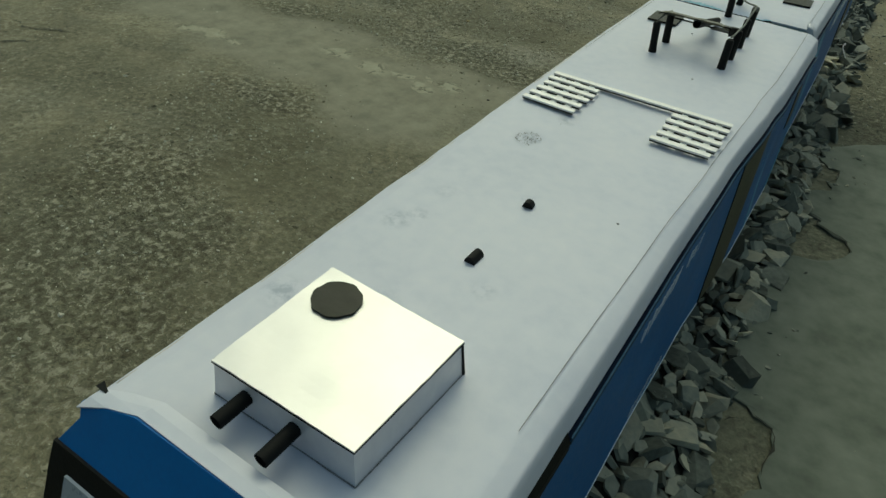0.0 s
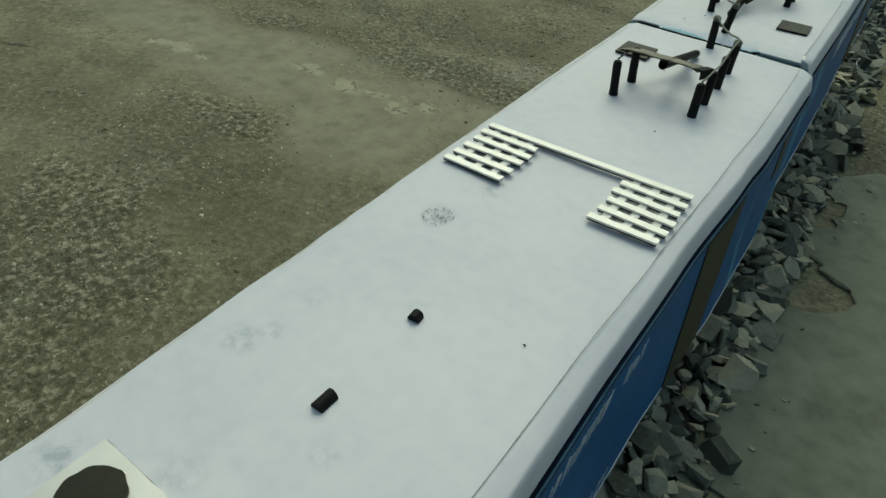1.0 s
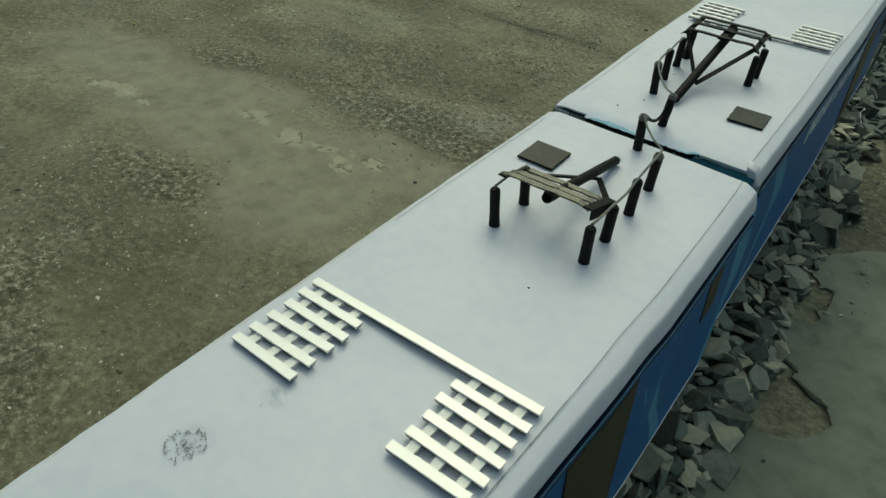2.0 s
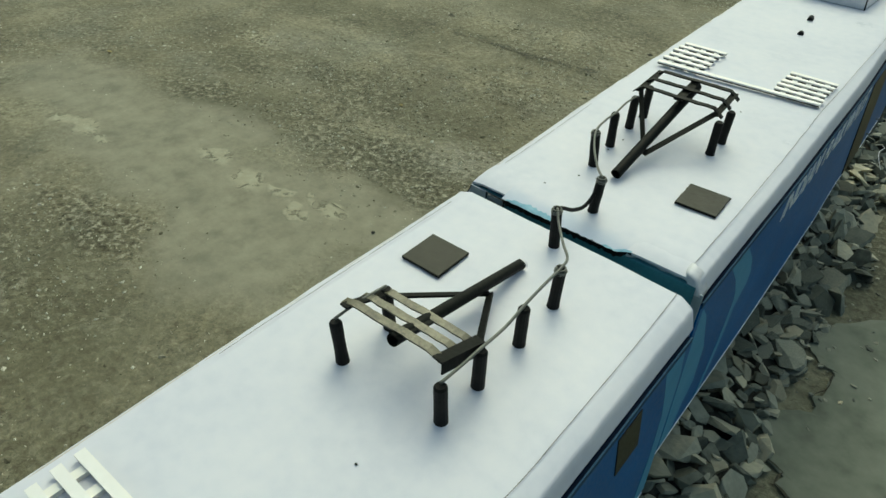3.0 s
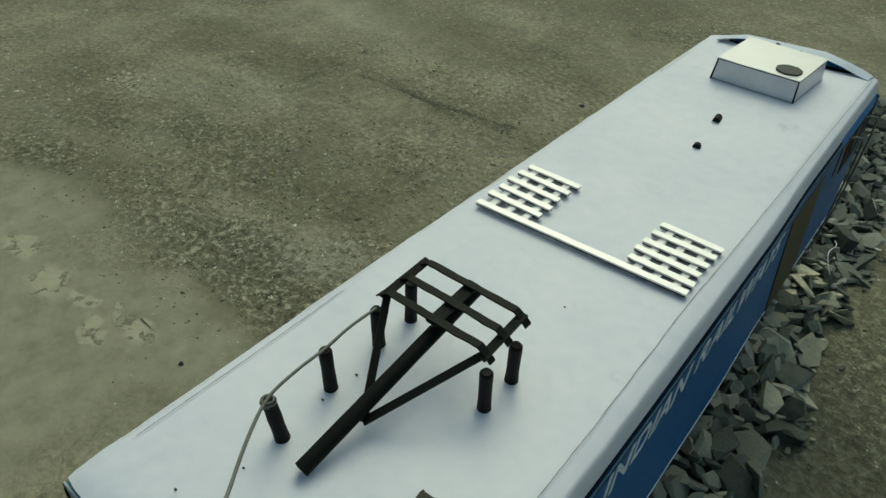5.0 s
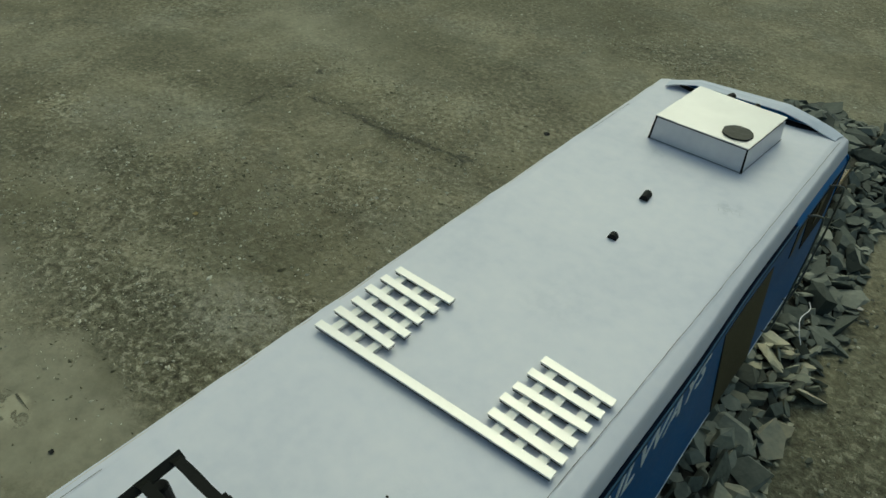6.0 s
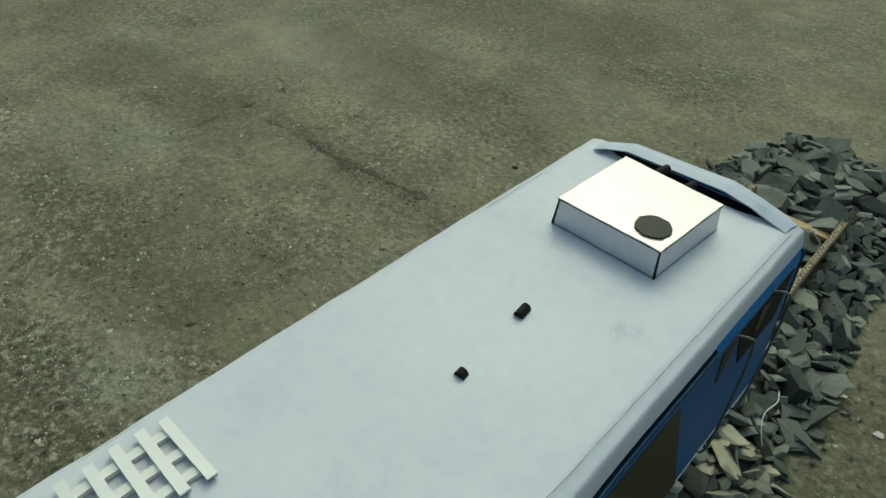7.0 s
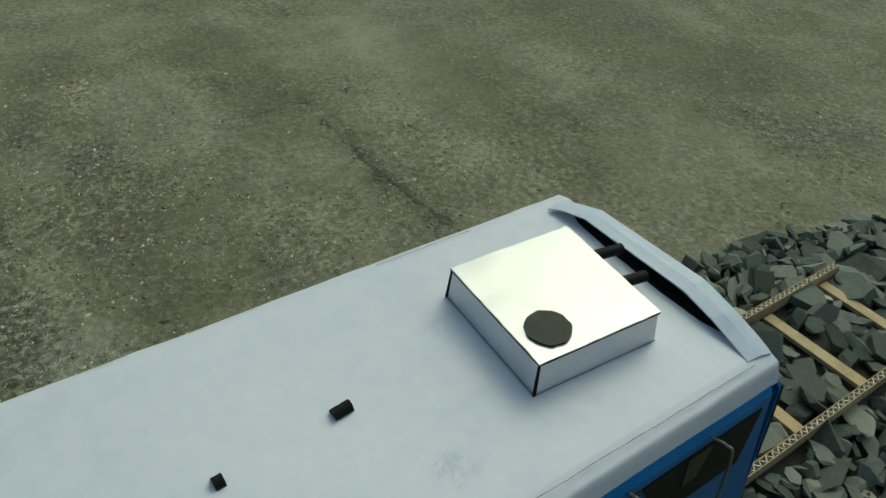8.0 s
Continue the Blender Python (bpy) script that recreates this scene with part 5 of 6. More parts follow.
visor(locoB, [(-0.070, 0.664, 0.0015, 0.0020), (-0.062, 0.667, 0.0030, 0.0045), (-0.046, 0.670, 0.0072, 0.0075), (0.027, 0.671, 0.0098, 0.0088), (0.047, 0.670, 0.0065, 0.0060), (0.063, 0.669, 0.0030, 0.0022), (0.072, 0.668, 0.0002, 0.0005)], 0.0145, PAPER_SKY_SHADE)
visor(locoA, [(-0.074, 0.655, -0.0008, 0.0006), (-0.047, 0.649, 0.0066, 0.0050), (0.047, 0.648, 0.0066, 0.0050), (0.062, 0.651, 0.0030, 0.0025), (0.0745, 0.6555, -0.0010, 0.0012)], 0.010, PAPER)
# a black sheet laid on the roof for the shade behind the far cab's visor
bm = bmesh.new()
rows = [(-0.060, 0.6610, 0.6640), (-0.050, 0.6575, 0.6640), (-0.020, 0.6550, 0.6640), (0.015, 0.6545, 0.6640), (0.040, 0.6555, 0.6640), (0.056, 0.6595, 0.6640), (0.067, 0.6630, 0.6645)]
ring = [[bm.verts.new((x, y, ROOF + h + roof_height(x, y, 2.0))) for y, h in ((ya, 0.0006), (yb, 0.0006), (yb, -0.0006), (ya, -0.0006))] for x, ya, yb in rows]
for p, q in zip(ring, ring[1:]):
    for k in range(4):
        bm.faces.new((p[k], p[(k + 1) % 4], q[(k + 1) % 4], q[k]))
bm.faces.new(ring[0][::-1])
bm.faces.new(ring[-1])
part("visor_gap_shade", bm, BLACK, locoB, "black sheet for the shade behind the visor")
cab_front(locoB, [(BOTTOM, 0.700), (0.18, 0.686), (0.24, 0.674), (ROOF, 0.668), (ROOF + 0.01, 0.667)], 0.0815, 0.0845, [(-0.0010, -0.070, 0.070), (0.0040, -0.050, 0.048), (0.0060, -0.044, 0.040)])
cab_front(locoA, [(BOTTOM, 0.700), (0.20, 0.688), (0.25, 0.6655), (ROOF + 0.0066, 0.6485)], 0.0800, 0.083, [(-0.0005, -0.0745, 0.0745), (0.0030, -0.060, 0.060), (0.0060, -0.048, 0.048)])

# side decoration, far half
wb = wallsB[1]
for word, y, long in (("INDIAN", 0.158, 0.093), ("RAILWAYS", 0.263, 0.143)):
    letters(word, 0.0300, y, 0.2258, lambda y, z: wall_out(edge(WB, 1, y), z) + 0.0004, 0.10, long, wb)
on_side(WB, 1, [(0.430, 0.240), (0.512, 0.240), (0.566, BOTTOM + 0.001), (0.492, BOTTOM + 0.001)], OLIVE, wb, "door_panel", "tall slanted dark olive panel")
on_side(WB, 1, [(0.560, 0.2430), (0.580, 0.2430), (0.572, 0.214), (0.566, 0.214)], OLIVE, wb, "cab_side_window", "dark olive cab side window")
on_side(WB, 1, [(0.5805, 0.2430), (0.661, 0.2430), (0.661, 0.200), (0.604, 0.217)], BLACK, wb, "cab_side_window", "black cab side window band")
on_side(WB, 1, [(0.610, 0.2410), (0.626, 0.2410), (0.622, 0.2195), (0.612, 0.2205)], OLIVE, wb, "cab_door_window", "olive cab door window", 0.0010)
side_blade(WB, 1, [(0.2475, 0.052, 0.080), (0.226, 0.073, 0.103), (0.205, 0.088, 0.117), (0.195, 0.092, 0.116), (0.182, 0.090, 0.102), (0.160, 0.088, 0.099), (0.135, 0.080, 0.091), (0.113, 0.070, 0.080)], wb)
side_blade(WB, 1, [(0.242, 0.0102, 0.0125), (0.228, 0.0102, 0.025), (0.184, 0.0105, 0.047), (0.150, 0.011, 0.050), (0.135, 0.011, 0.038), (0.112, 0.011, 0.030)], wb)
# side decoration, near half (its own -x side)
wa = wallsA[-1]
on_side(WA, -1, [(0.268, 0.2475), (0.200, 0.2475), (0.188, BOTTOM + 0.001), (0.254, BOTTOM + 0.001)], OLIVE, wa, "door_panel", "tall slanted dark olive panel")
on_side(WA, -1, [(0.102, 0.244), (0.078, 0.244), (0.068, 0.206), (0.093, 0.206)], OLIVE, wa, "window", "slanted dark olive window")
side_blade(WA, -1, [(0.222, 0.156, 0.180), (0.200, 0.152, 0.172), (0.167, 0.138, 0.150), (0.135, 0.118, 0.132), (0.113, 0.106, 0.122)], wa)
side_blade(WA, -1, [(0.246, 0.030, 0.052), (0.223, 0.024, 0.043), (0.200, 0.023, 0.036), (0.16, 0.023, 0.034), (0.113, 0.023, 0.040)], wa)
stroke_marks(wa, -1, WA, 0.452, 0.390, 0.2225, 0.2400, 17, 1)
stroke_marks(wa, -1, WA, 0.376, 0.350, 0.2215, 0.2390, 7, 2)
stroke_marks(wa, -1, WA, 0.405, 0.345, 0.116, 0.130, 9, 3)

# handrails of bent wire beside the cab door
for y, yb in ((0.571, 0.585), (0.622, 0.636)):
    x = edge(WB, 1, y) + 0.0045
    pts = curve_points([(x - 0.003, y, 0.249), (x + 0.004, y + 0.001, 0.251), (x + 0.007, y + 0.004, 0.243), (x + 0.007, yb, 0.19), (x + 0.005, yb + 0.004, 0.13), (x - 0.003, yb + 0.004, 0.124)])
    part("handrail", tube(pts, 0.0008, 8), WIRE, locoB, "bent grey wire handrail", True)

# roof cable from post to post and across the gap between the halves
def cable(points, mat, label, r=0.00075):
    bm = tube(curve_points(points, 7), r, 8)
    bmesh.ops.recalc_face_normals(bm, faces=bm.faces)
    me = bpy.data.meshes.new("roof_cable")
    bm.to_mesh(me)
    bm.free()
    me.materials.append(mat)
    me.polygons.foreach_set("use_smooth", [True] * len(me.polygons))
    tagged(new("roof_cable", me), label, "cable")


T2 = TOP + 0.0004
cable([(-0.031, 0.133, T2), (-0.0305, 0.116, T2 + 0.001), (-0.0297, 0.1003, T2), (-0.0290, 0.084, T2 + 0.0005), (-0.0267, 0.0675, T2), (-0.0185, 0.051, T2 - 0.002), (-0.006, 0.033, T2 - 0.003), (0.0047, 0.0188, T2)], WIRE, "thin grey wire over the insulator posts")
cable([(0.0030, 0.0178, T2 - 0.0100), (0.0022, 0.0130, T2 - 0.0150), (0.0015, 0.0060, T2 - 0.0165), (0.0012, -0.006, T2 - 0.0120), (0.0012, -0.018, T2 - 0.0045), (0.0018, -0.0262, T2)], BLACK, "black cable hanging between the two halves", 0.0012)
cable([(0.0018, -0.0262, T2), (0.008, -0.034, T2 - 0.003), (0.019, -0.047, T2 - 0.004), (0.0278, -0.058, T2 - 0.002), (0.0305, -0.0688, T2), (0.0315, -0.085, T2 + 0.001), (0.0320, -0.1026, T2),
       (0.0325, -0.119, T2 - 0.002), (0.0330, -0.1368, T2), (0.0328, -0.150, T2), (0.0322, -0.1630, T2)], WIRE, "thin grey wire over the insulator posts")
cable([(-0.0245, -0.1350, T2), (-0.0255, -0.150, T2 + 0.001), (-0.0265, -0.1655, T2)], WIRE, "short grey wire between two posts")


# ---- scuffs and specks on the roofs ----
def scuff(owner, x, y, r, count, seed, mat=None):
    """A scribble of short faint strokes on a roof."""
    rng = random.Random(seed)
    bm = bmesh.new()
    for _ in range(count):
        a, d = rng.uniform(0, 6.28), r * math.sqrt(rng.random())
        cx, cy, b = x + d * math.cos(a), y + d * math.sin(a), rng.uniform(0, 6.28)
        long, w = rng.uniform(0.0004, 0.0016), rng.uniform(0.00015, 0.0004)
        z = ROOF + 0.0006 + roof_height(cx, cy, 2.0 if owner == locoB else 9.0)
        u, v = Vector((math.cos(b), math.sin(b), 0)) * long, Vector((-math.sin(b), math.cos(b), 0)) * w
        c = Vector((cx, cy, z))
        bm.faces.new([bm.verts.new(c + q) for q in (-u - v, u - v * 0.3, u + v * 0.3, -u + v)])
    part("scuff", bm, mat or SCUFF, owner, "faint grey scuff on the white card")


scuff(locoA, 0.0360, 0.3680, 0.0085, 60, 1, PENCIL)
scuff(locoA, 0.0260, 0.3310, 0.0060, 8, 2)
scuff(locoB, 0.0450, 0.5085, 0.0080, 12, 5)
for owner, x, y in ((locoB, -0.025, 0.050), (locoB, -0.027, 0.094), (locoB, -0.026, 0.114), (locoB, -0.037, 0.027), (locoB, 0.022, 0.218), (locoA, -0.02, 0.20), (locoA, 0.01, 0.10), (locoA, -0.045, 0.42)):
    bm = bmesh.new()
    bmesh.ops.create_icosphere(bm, subdivisions=1, radius=0.00065, matrix=Matrix.Translation((x, y, ROOF + 0.0008)) @ Matrix.Diagonal((1.3, 0.9, 0.6, 1)))
    part("speck", bm, PLATE, owner)
# flat black sliver drawn in place of the shaded slit under the visor
bm = bmesh.new()
bm.faces.new([bm.verts.new(q) for q in ((0.0745, 0.6430, ROOF + 0.0016), (0.0700, 0.6450, ROOF + 0.0019), (0.0610, 0.6482, ROOF + 0.0021), (0.0690, 0.6468, ROOF + 0.0019), (0.0750, 0.6465, ROOF + 0.0016))])
part("slit_shade", bm, BLACK, locoA, "black sliver for the shaded slit at the roof corner")

# ---- litter ----
def scrap(x, y, z, size, turn, name, label, mat):
    rng = random.Random(int(x * 1000) + int(y * 777))
    z = ground_height(x, y) + 0.0012
    bm = bmesh.new()
    n = 7
    lo = []
    for k in range(n):
        a = 2 * math.pi * k / n + turn
        r = size * rng.uniform(0.6, 1.1)
        lo.append((x + r * math.cos(a), y + 0.7 * r * math.sin(a), z + size * 0.25 * rng.random()))
    top = [bm.verts.new(q) for q in lo]
    bot = [bm.verts.new((q[0], q[1], q[2] - 0.0006)) for q in lo]
    bm.faces.new(top)
    bm.faces.new(bot[::-1])
    for k in range(n):
        bm.faces.new((bot[k - 1], bot[k], top[k], top[k - 1]))
    ob = part(name, bm, mat, None)
    tagged(ob, label, "litter")


scrap(0.144, 0.851, 0.004, 0.0055, 0.3, "paper_scrap", "small white paper scrap on the ground", CREAM)
scrap(0.185, 0.826, 0.004, 0.0065, 1.1, "paper_scrap", "small white paper scrap on the ground", CREAM)
scrap(-0.918, 0.695, 0.004, 0.0045, 2.0, "paper_scrap", "small white paper scrap on the ground", CREAM)
scrap(0.154, 0.534, 0.004, 0.0035, 0.9, "paper_scrap", "small white paper scrap on the ground", CREAM)

LEAF = material("dry_leaf", [(0.20, 0.15, 0.05), (0.34, 0.27, 0.10)], 120, 0.7)
scrap(-0.554, 0.448, 0.004, 0.0055, 0.4, "dry_leaf", "small yellow-brown dry leaf on the concrete", LEAF)
scrap(-1.107, 0.240, 0.004, 0.0075, 0.0, "dry_leaf", "small yellow-brown dry leaf on the concrete", LEAF)
scrap(-0.342, 0.165, 0.004, 0.0035, 0.7, "dark_chip", "small black chip lying on the concrete", BLACK)
scrap(-0.341, 0.941, 0.004, 0.0060, 0.2, "dark_chip", "small dark chip lying on the concrete", BLACK)
bm = tube(curve_points([(0.100, 0.775, 0.034), (0.104, 0.756, 0.040), (0.101, 0.735, 0.041), (0.106, 0.720, 0.036), (0.113, 0.712, 0.028)]), 0.0005, 6)
tagged(part("wire_offcut", bm, PAPER_EDGE, None, "", True), "thin pale wire offcut lying on the stones", "wire")

# ---- cracks in the concrete ----
crumbled_crack([(-0.735, 0.772), (-0.702, 0.766), (-0.660, 0.774), (-0.624, 0.768), (-0.580, 0.779), (-0.534, 0.780), (-0.477, 0.789), (-0.440, 0.788), (-0.404, 0.796), (-0.360, 0.797)], 0.0095, 420, 3)
crumbled_crack([(-0.600, 0.769), (-0.566, 0.769), (-0.505, 0.775), (-0.446, 0.786), (-0.397, 0.792)], 0.0065, 330, 5)
crumbled_crack([(-0.762, 0.661), (-0.764, 0.719), (-0.757, 0.790), (-0.770, 0.880), (-0.782, 0.961), (-0.776, 1.021)], 0.0070, 150, 12)
crack([(-1.177, -0.124), (-1.117, -0.132), (-1.069, -0.099), (-1.014, -0.096)], 0.007, None, 4)
crack([(-1.14, -0.205), (-1.096, -0.192), (-1.049, -0.153)], 0.006, None, 5)
crack([(-0.440, 0.166), (-0.424, 0.172), (-0.400, 0.172), (-0.386, 0.170)], 0.0022, None, 13, 0.0012)
crack([(0.136, 0.160), (0.167, 0.148), (0.163, 0.134), (0.200, 0.117), (0.209, 0.096), (0.201, 0.078)], 0.0030, 0.0023, 6, 0.002)
crack([(0.149, 0.301), (0.157, 0.304), (0.171, 0.299), (0.170, 0.270), (0.160, 0.256), (0.166, 0.235)], 0.0026, 0.0023, 7, 0.002)
crack([(0.167, -0.234), (0.185, -0.238), (0.191, -0.262), (0.188, -0.283), (0.191, -0.306)], 0.0030, 0.0023, 8, 0.002)
crack([(0.147, -0.255), (0.156, -0.247), (0.160, -0.238)], 0.0022, 0.0023, 9, 0.002)


# ---- ballast ----
def stone_meshes(count, mat, rng, name, cuts=1):
    """Split slabs of stone: a crooked outline, faces that are not parallel, slanting broken sides and chipped edges."""
    out = []
    for i in range(count):
        bm = bmesh.new()
        n = rng.randint(4, 6)
        fx, fy, thick = rng.uniform(0.48, 0.70), rng.uniform(0.36, 0.56), rng.uniform(0.06, 0.15)
        turn = rng.uniform(0, 6.28)
        outline = [(turn + 2 * math.pi * (k + rng.uniform(-0.38, 0.38)) / n, rng.uniform(0.70, 1.15)) for k in range(n)]
        for side in (1, -1):
            k, dx, dy = rng.uniform(0.66, 1.0), rng.uniform(-0.10, 0.10), rng.uniform(-0.10, 0.10)
            sx, sy = rng.uniform(-0.30, 0.30), rng.uniform(-0.30, 0.30)
            for a, r in outline:
                g = k * r * rng.uniform(0.85, 1.1)
                x, y = fx * g * math.cos(a) + dx, fy * g * math.sin(a) + dy
                bm.verts.new((x, y, side * thick * rng.uniform(0.9, 1.1) + sx * x * thick * 4 + sy * y * thick * 4))
        for _ in range(2):
            a = rng.uniform(0, 6.28)
            bm.verts.new((fx * math.cos(a), fy * math.sin(a), rng.uniform(-0.6, 0.6) * thick))
        hull = bmesh.ops.convex_hull(bm, input=bm.verts[:])
        loose = [g for g in hull["geom_interior"] + hull["geom_unused"] if isinstance(g, bmesh.types.BMVert)]
        bmesh.ops.delete(bm, geom=list(set(loose)), context="VERTS")
        bmesh.ops.dissolve_limit(bm, angle_limit=radians(9), verts=bm.verts[:], edges=bm.edges[:])
        if cuts:
            bmesh.ops.triangulate(bm, faces=bm.faces[:])
            bmesh.ops.subdivide_edges(bm, edges=bm.edges[:], cuts=cuts, fractal=0.22, along_normal=0.5, seed=i, use_grid_fill=True)
        me = bpy.data.meshes.new(name)
        bm.to_mesh(me)
        bm.free()
        me.materials.append(mat)
        out.append(me)
    return out


def bed_height(x, y):
    """Height of the ballast bed, nought outside it."""
    right = 0.142 + 0.014 * wave(y, 0.4, 7, 2) + 0.008 * wave(y, 0.9, 25, 5) - 0.014 * min(1, max(0, (y - 0.75) * 4))
    left = -0.170 + 0.018 * wave(y, 1.4, 6, 8) + 0.008 * wave(y, 1.9, 22, 1)
    left += 0.35 * max(0.0, y - 1.1)
    end = 1.335 + 0.02 * wave(x, 2.4, 9, 3)
    d = min(right - x, x - left, end - y, y + 0.95)
    return 0.022 * min(1.0, max(0.0, d / 0.07)) if d > 0 else -1.0


def build_ballast():
    rng = random.Random(21)
    xs = [-0.22 + 0.42 * k / 28 for k in range(29)]
    ys = [-1.0 + 2.4 * k / 120 for k in range(121)]
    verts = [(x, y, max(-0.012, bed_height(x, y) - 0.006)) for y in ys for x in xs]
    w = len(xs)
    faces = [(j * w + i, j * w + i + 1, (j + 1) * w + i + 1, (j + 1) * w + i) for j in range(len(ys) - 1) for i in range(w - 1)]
    # dark base colour stands in for shade between the stones
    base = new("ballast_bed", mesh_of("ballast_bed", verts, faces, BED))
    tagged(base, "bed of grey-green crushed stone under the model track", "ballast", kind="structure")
    kinds = stone_meshes(30, STONE, rng, "stone")
    chips = stone_meshes(16, STONE, rng, "chip", 0)
    sandy = [me.copy() for me in kinds]
    for me in sandy:
        me.materials[0] = STONE_SANDY
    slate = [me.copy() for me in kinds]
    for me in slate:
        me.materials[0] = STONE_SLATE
    spots = []
    tries = 0
    while len(spots) < 2700 and tries < 125000:
        tries += 1
        x, y = rng.uniform(-0.2, 0.19), rng.uniform(-0.9, 1.40)
        h = bed_height(x, y)
        if h < 0 or (y < 0.72 and -0.16 < x < 0.055):
            continue
        if abs(x - RAILS[0]) < 0.011 or abs(x - RAILS[1]) < 0.011:
            continue
        size = 0.013 + 0.026 * rng.random() ** 1.5
        if -0.056 < x < 0.046:
            size = 0.018 + 0.024 * rng.random()
        if -0.056 < x < 0.046 and y < 1.1 and any(abs(y - (1.066 - 0.0955 * k)) < 0.012 + size * 0.3 for k in range(4)):
            continue
        gap = 0.55 * size
        if any((x - a) ** 2 + (y - b) ** 2 < (gap + 0.24 * s) ** 2 * 0.62 for a, b, s in spots):
            continue
        spots.append((x, y, size))
    near = sorted(spots, key=lambda q: (q[0] < 0.06 and q[1] < 0.7, abs(q[1] - 0.35) if q[0] > 0.05 else abs(q[1] - 0.95)))
    heaps = {False: ([], []), True: ([], [])}
    for k, (x, y, s) in enumerate(near):
        h = max(0.0, bed_height(x, y))
        pick = rng.random()
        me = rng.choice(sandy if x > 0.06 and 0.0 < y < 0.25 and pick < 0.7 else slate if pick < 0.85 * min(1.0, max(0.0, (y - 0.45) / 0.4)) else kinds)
        steep = 17 if -0.056 < x < 0.046 else 30
        m = pose(x, y, h + s * 0.10, rng.gauss(0, steep), rng.gauss(0, steep), rng.uniform(0, 360)) @ Matrix.Diagonal((s * 1.2, s * 1.2, s * rng.uniform(0.8, 1.3), 1))
        if k < 300:
            ob = new("stone", me)
            ob.parent = base
            ob.matrix_basis = m
        else:
            rest_v, rest_f = heaps[y > 0.72]
            i0 = len(rest_v)
            rest_v += [m @ v.co for v in me.vertices]
            rest_f += [tuple(i0 + i for i in p.vertices) for p in me.polygons]
    # a lower, tighter layer that fills the gaps
    for _ in range(2600):
        x, y = rng.uniform(-0.2, 0.19), rng.uniform(-0.9, 1.40)
        h = bed_height(x, y)
        if h < 0 or (y < 0.72 and -0.16 < x < 0.055):
            continue
        s = rng.uniform(0.009, 0.024)
        me = rng.choice(chips)
        m = pose(x, y, max(0.0, h - 0.010) + s * 0.02, rng.gauss(0, 40), rng.gauss(0, 40), rng.uniform(0, 360)) @ Matrix.Diagonal((s, s, s, 1))
        rest_v, rest_f = heaps[y > 0.72]
        i0 = len(rest_v)
        rest_v += [m @ v.co for v in me.vertices]
        rest_f += [tuple(i0 + i for i in p.vertices) for p in me.polygons]
    # chips that have rolled off the foot of the heap
    for _ in range(420):
        y = rng.uniform(-0.85, 1.3)
        x = 0.128 + abs(rng.gauss(0, 0.030)) if rng.random() < 0.75 else -0.165 - abs(rng.gauss(0, 0.030))
        if y > 0.25 and x > 0:
            x += rng.uniform(0, 0.03)
        elif rng.random() < 0.6:
            continue
        s = rng.uniform(0.0025, 0.0065) * (1.8 if rng.random() < 0.08 else 1)
        me = rng.choice(chips)
        m = pose(x, y, s * 0.10 + 0.001, rng.gauss(0, 16), rng.gauss(0, 16), rng.uniform(0, 360)) @ Matrix.Diagonal((s, s, s, 1))
        rest_v, rest_f = heaps[y > 0.72]
        i0 = len(rest_v)
        rest_v += [m @ v.co for v in me.vertices]
        rest_f += [tuple(i0 + i for i in p.vertices) for p in me.polygons]
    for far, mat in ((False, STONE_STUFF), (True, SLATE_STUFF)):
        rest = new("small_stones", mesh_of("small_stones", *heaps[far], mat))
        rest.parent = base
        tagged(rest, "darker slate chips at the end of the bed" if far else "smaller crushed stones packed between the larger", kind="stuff")


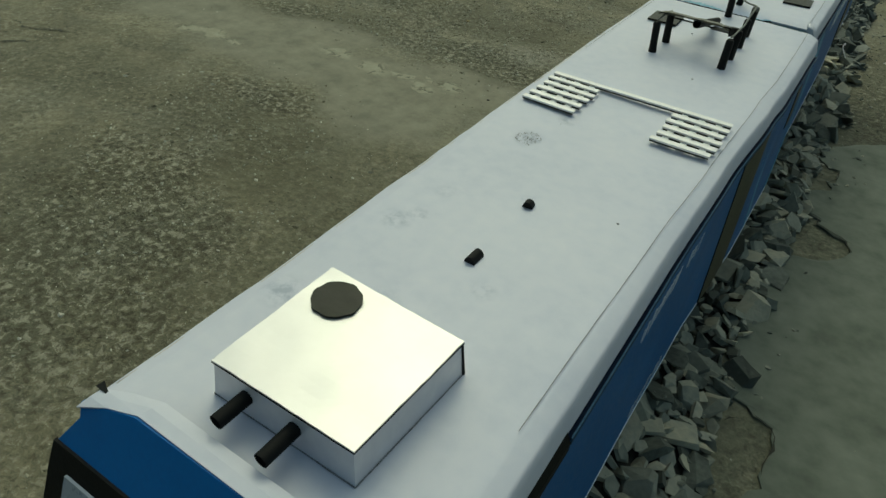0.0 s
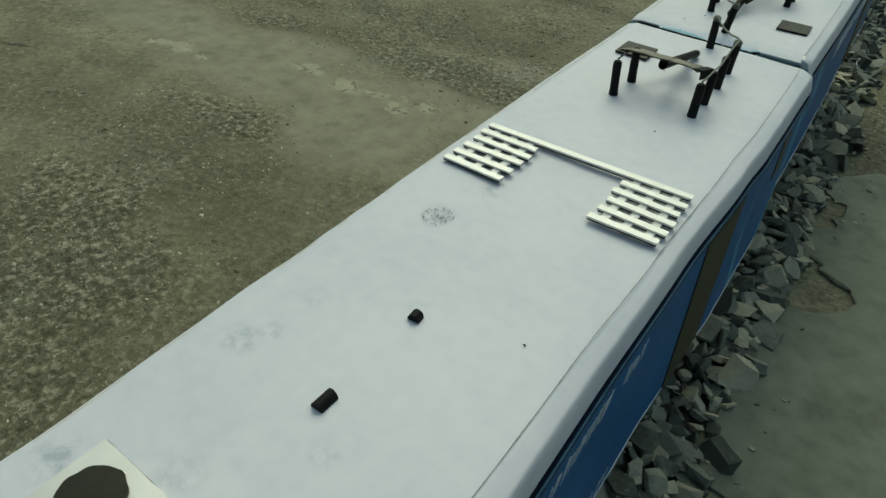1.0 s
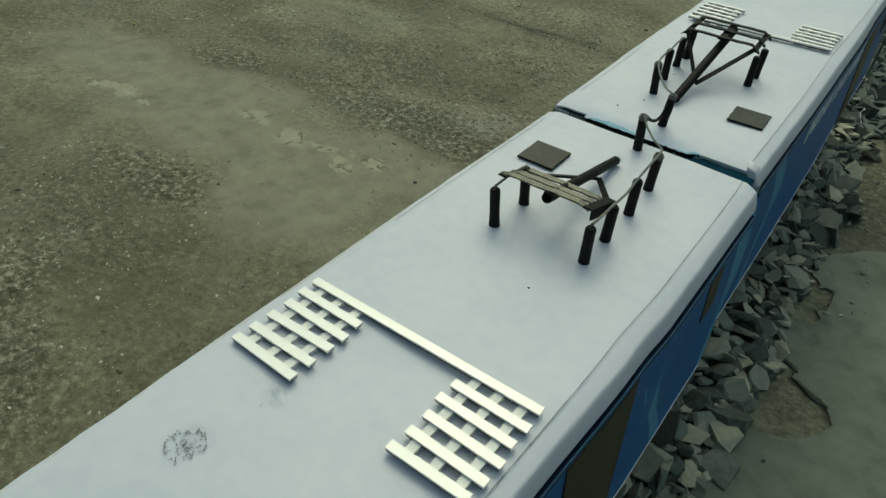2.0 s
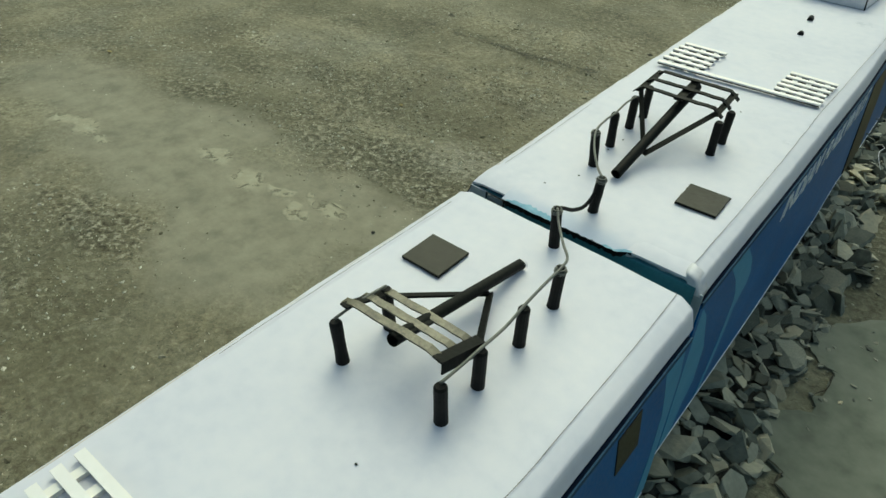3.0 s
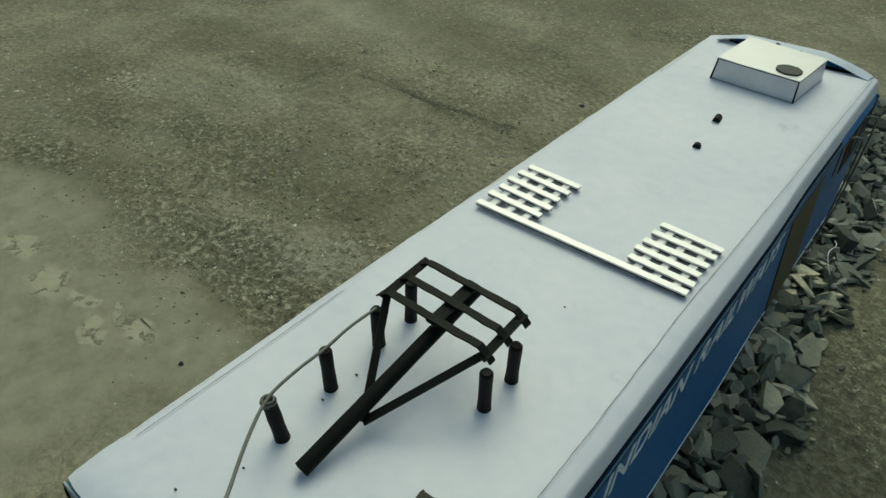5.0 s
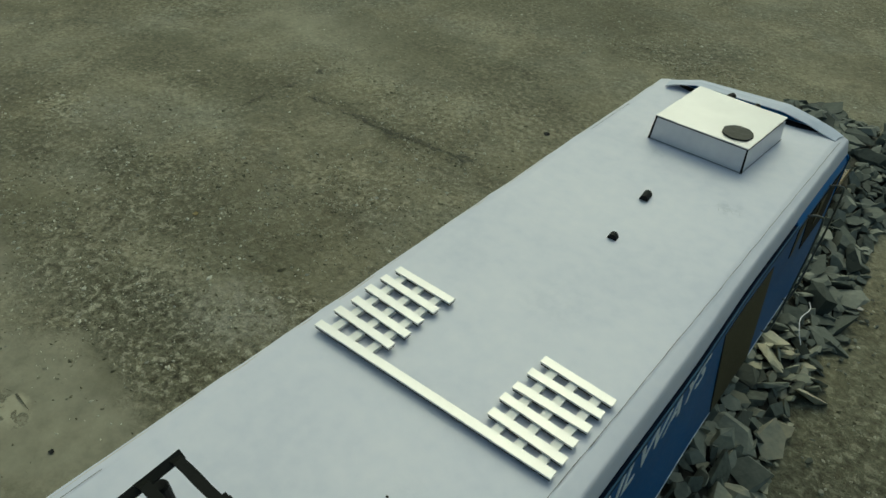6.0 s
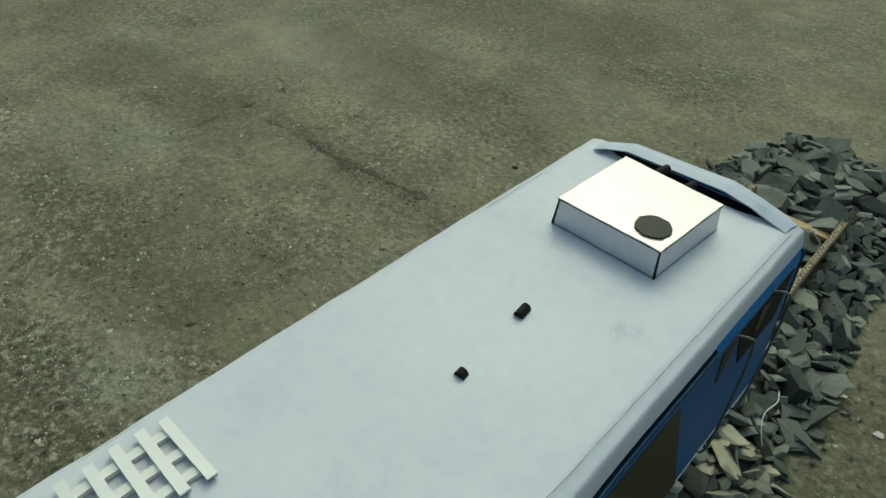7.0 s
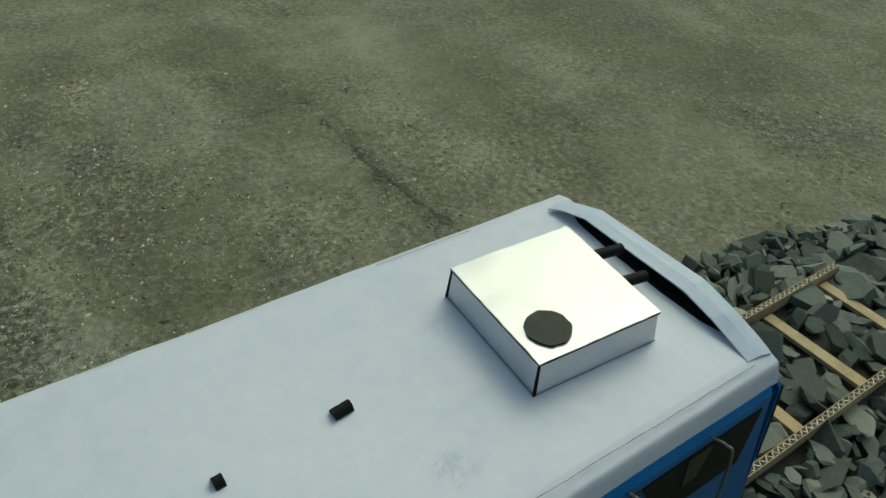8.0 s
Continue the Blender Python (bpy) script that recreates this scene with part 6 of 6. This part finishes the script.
def build_grit():
    """Loose grit and flat chips over the concrete, thicker in drifts."""
    rng = random.Random(8)
    verts, faces = [], []

    def crumb(x, y, s):
        """One chip of grit: a low crooked tent."""
        nonlocal verts, faces
        a = rng.uniform(0, 6.28)
        i0 = len(verts)
        z = ground_height(x, y) + 0.0004 if x < 0.15 or y > 0.5 else 0.0016
        c, d, h = math.cos(a) * s, math.sin(a) * s, s * rng.uniform(0.15, 0.55)
        k = [rng.uniform(0.75, 1.3) for _ in range(6)]
        verts += [(x + c * 1.5 * k[0], y + d * 1.5 * k[0], z - 0.001), (x - d * k[1], y + c * k[1], z - 0.001), (x - c * 1.2 * k[2], y - d * 1.2 * k[2], z - 0.001), (x + d * 0.9 * k[3], y - c * 0.9 * k[3], z - 0.001),
                  (x + c * 0.7 * k[4], y + d * 0.5 * k[4], z + h), (x - c * 0.6 * k[5], y - d * 0.5 * k[5], z + h * 0.8)]
        faces += [(i0, i0 + 1, i0 + 4), (i0 + 1, i0 + 2, i0 + 5), (i0 + 1, i0 + 5, i0 + 4), (i0 + 2, i0 + 3, i0 + 5), (i0 + 3, i0 + 4, i0 + 5), (i0 + 3, i0, i0 + 4)]

    for _ in range(42000):
        x, y = rng.uniform(-1.5, 0.75), rng.uniform(-0.75, 2.2)
        if -0.15 < x < 0.12 and y < 1.25:
            continue
        if x > 0.15 and y < 0.5 and rng.random() < 0.93:
            continue
        dens = 0.10 + 1.0 * wave(x, y, 3.1, 12) + 0.8 * wave(x, y, 11, 4)
        if rng.random() > dens:
            continue
        s = min(0.0042, 0.00085 * math.exp(rng.gauss(0, 0.5)) * (2.0 if rng.random() < 0.02 else 1))
        crumb(x, y, s)
    worn = [(-0.50, -0.39, 0.17, 0.15), (-0.60, -0.11, 0.18, 0.11), (-0.38, 0.35, 0.09, 0.07), (-0.955, 0.477, 0.09, 0.05), (-0.46, 0.80, 0.15, 0.10), (-0.44, 0.62, 0.15, 0.14), (-1.08, 0.36, 0.12, 0.07),
            (-0.58, -0.28, 0.14, 0.10), (-0.60, 0.30, 0.16, 0.08), (-0.457, 0.284, 0.12, 0.08), (-0.60, 0.89, 0.18, 0.06), (-0.77, 0.32, 0.13, 0.06), (-0.30, 1.37, 0.25, 0.12), (-0.74, 0.50, 0.20, 0.08), (0.30, 0.66, 0.22, 0.18), (-0.52, 0.782, 0.15, 0.012), (-0.52, 0.782, 0.15, 0.012), (-0.62, 0.42, 0.24, 0.13), (-0.46, 0.55, 0.16, 0.12)]
    for cx, cy, rx, ry in worn:
        for _ in range(int(rx * ry * 60000)):
            x, y = rng.gauss(cx, rx * 0.6), rng.gauss(cy, ry * 0.6)
            if (-0.17 < x < 0.15 and y < 1.3) or (x > 0.12 and y < 0.5) or wave(x, y, 26, 6.0) + 0.5 * wave(x, y, 80, 2.0) < rng.uniform(-0.3, 0.25):
                continue
            crumb(x, y, min(0.0040, 0.0012 * math.exp(rng.gauss(0, 0.45))))
    ob = new("grit", mesh_of("grit", verts, faces, GRIT))
    tagged(ob, "loose pale grit and chips scattered over the concrete", "grit", kind="stuff")


build_grit()
build_ballast()
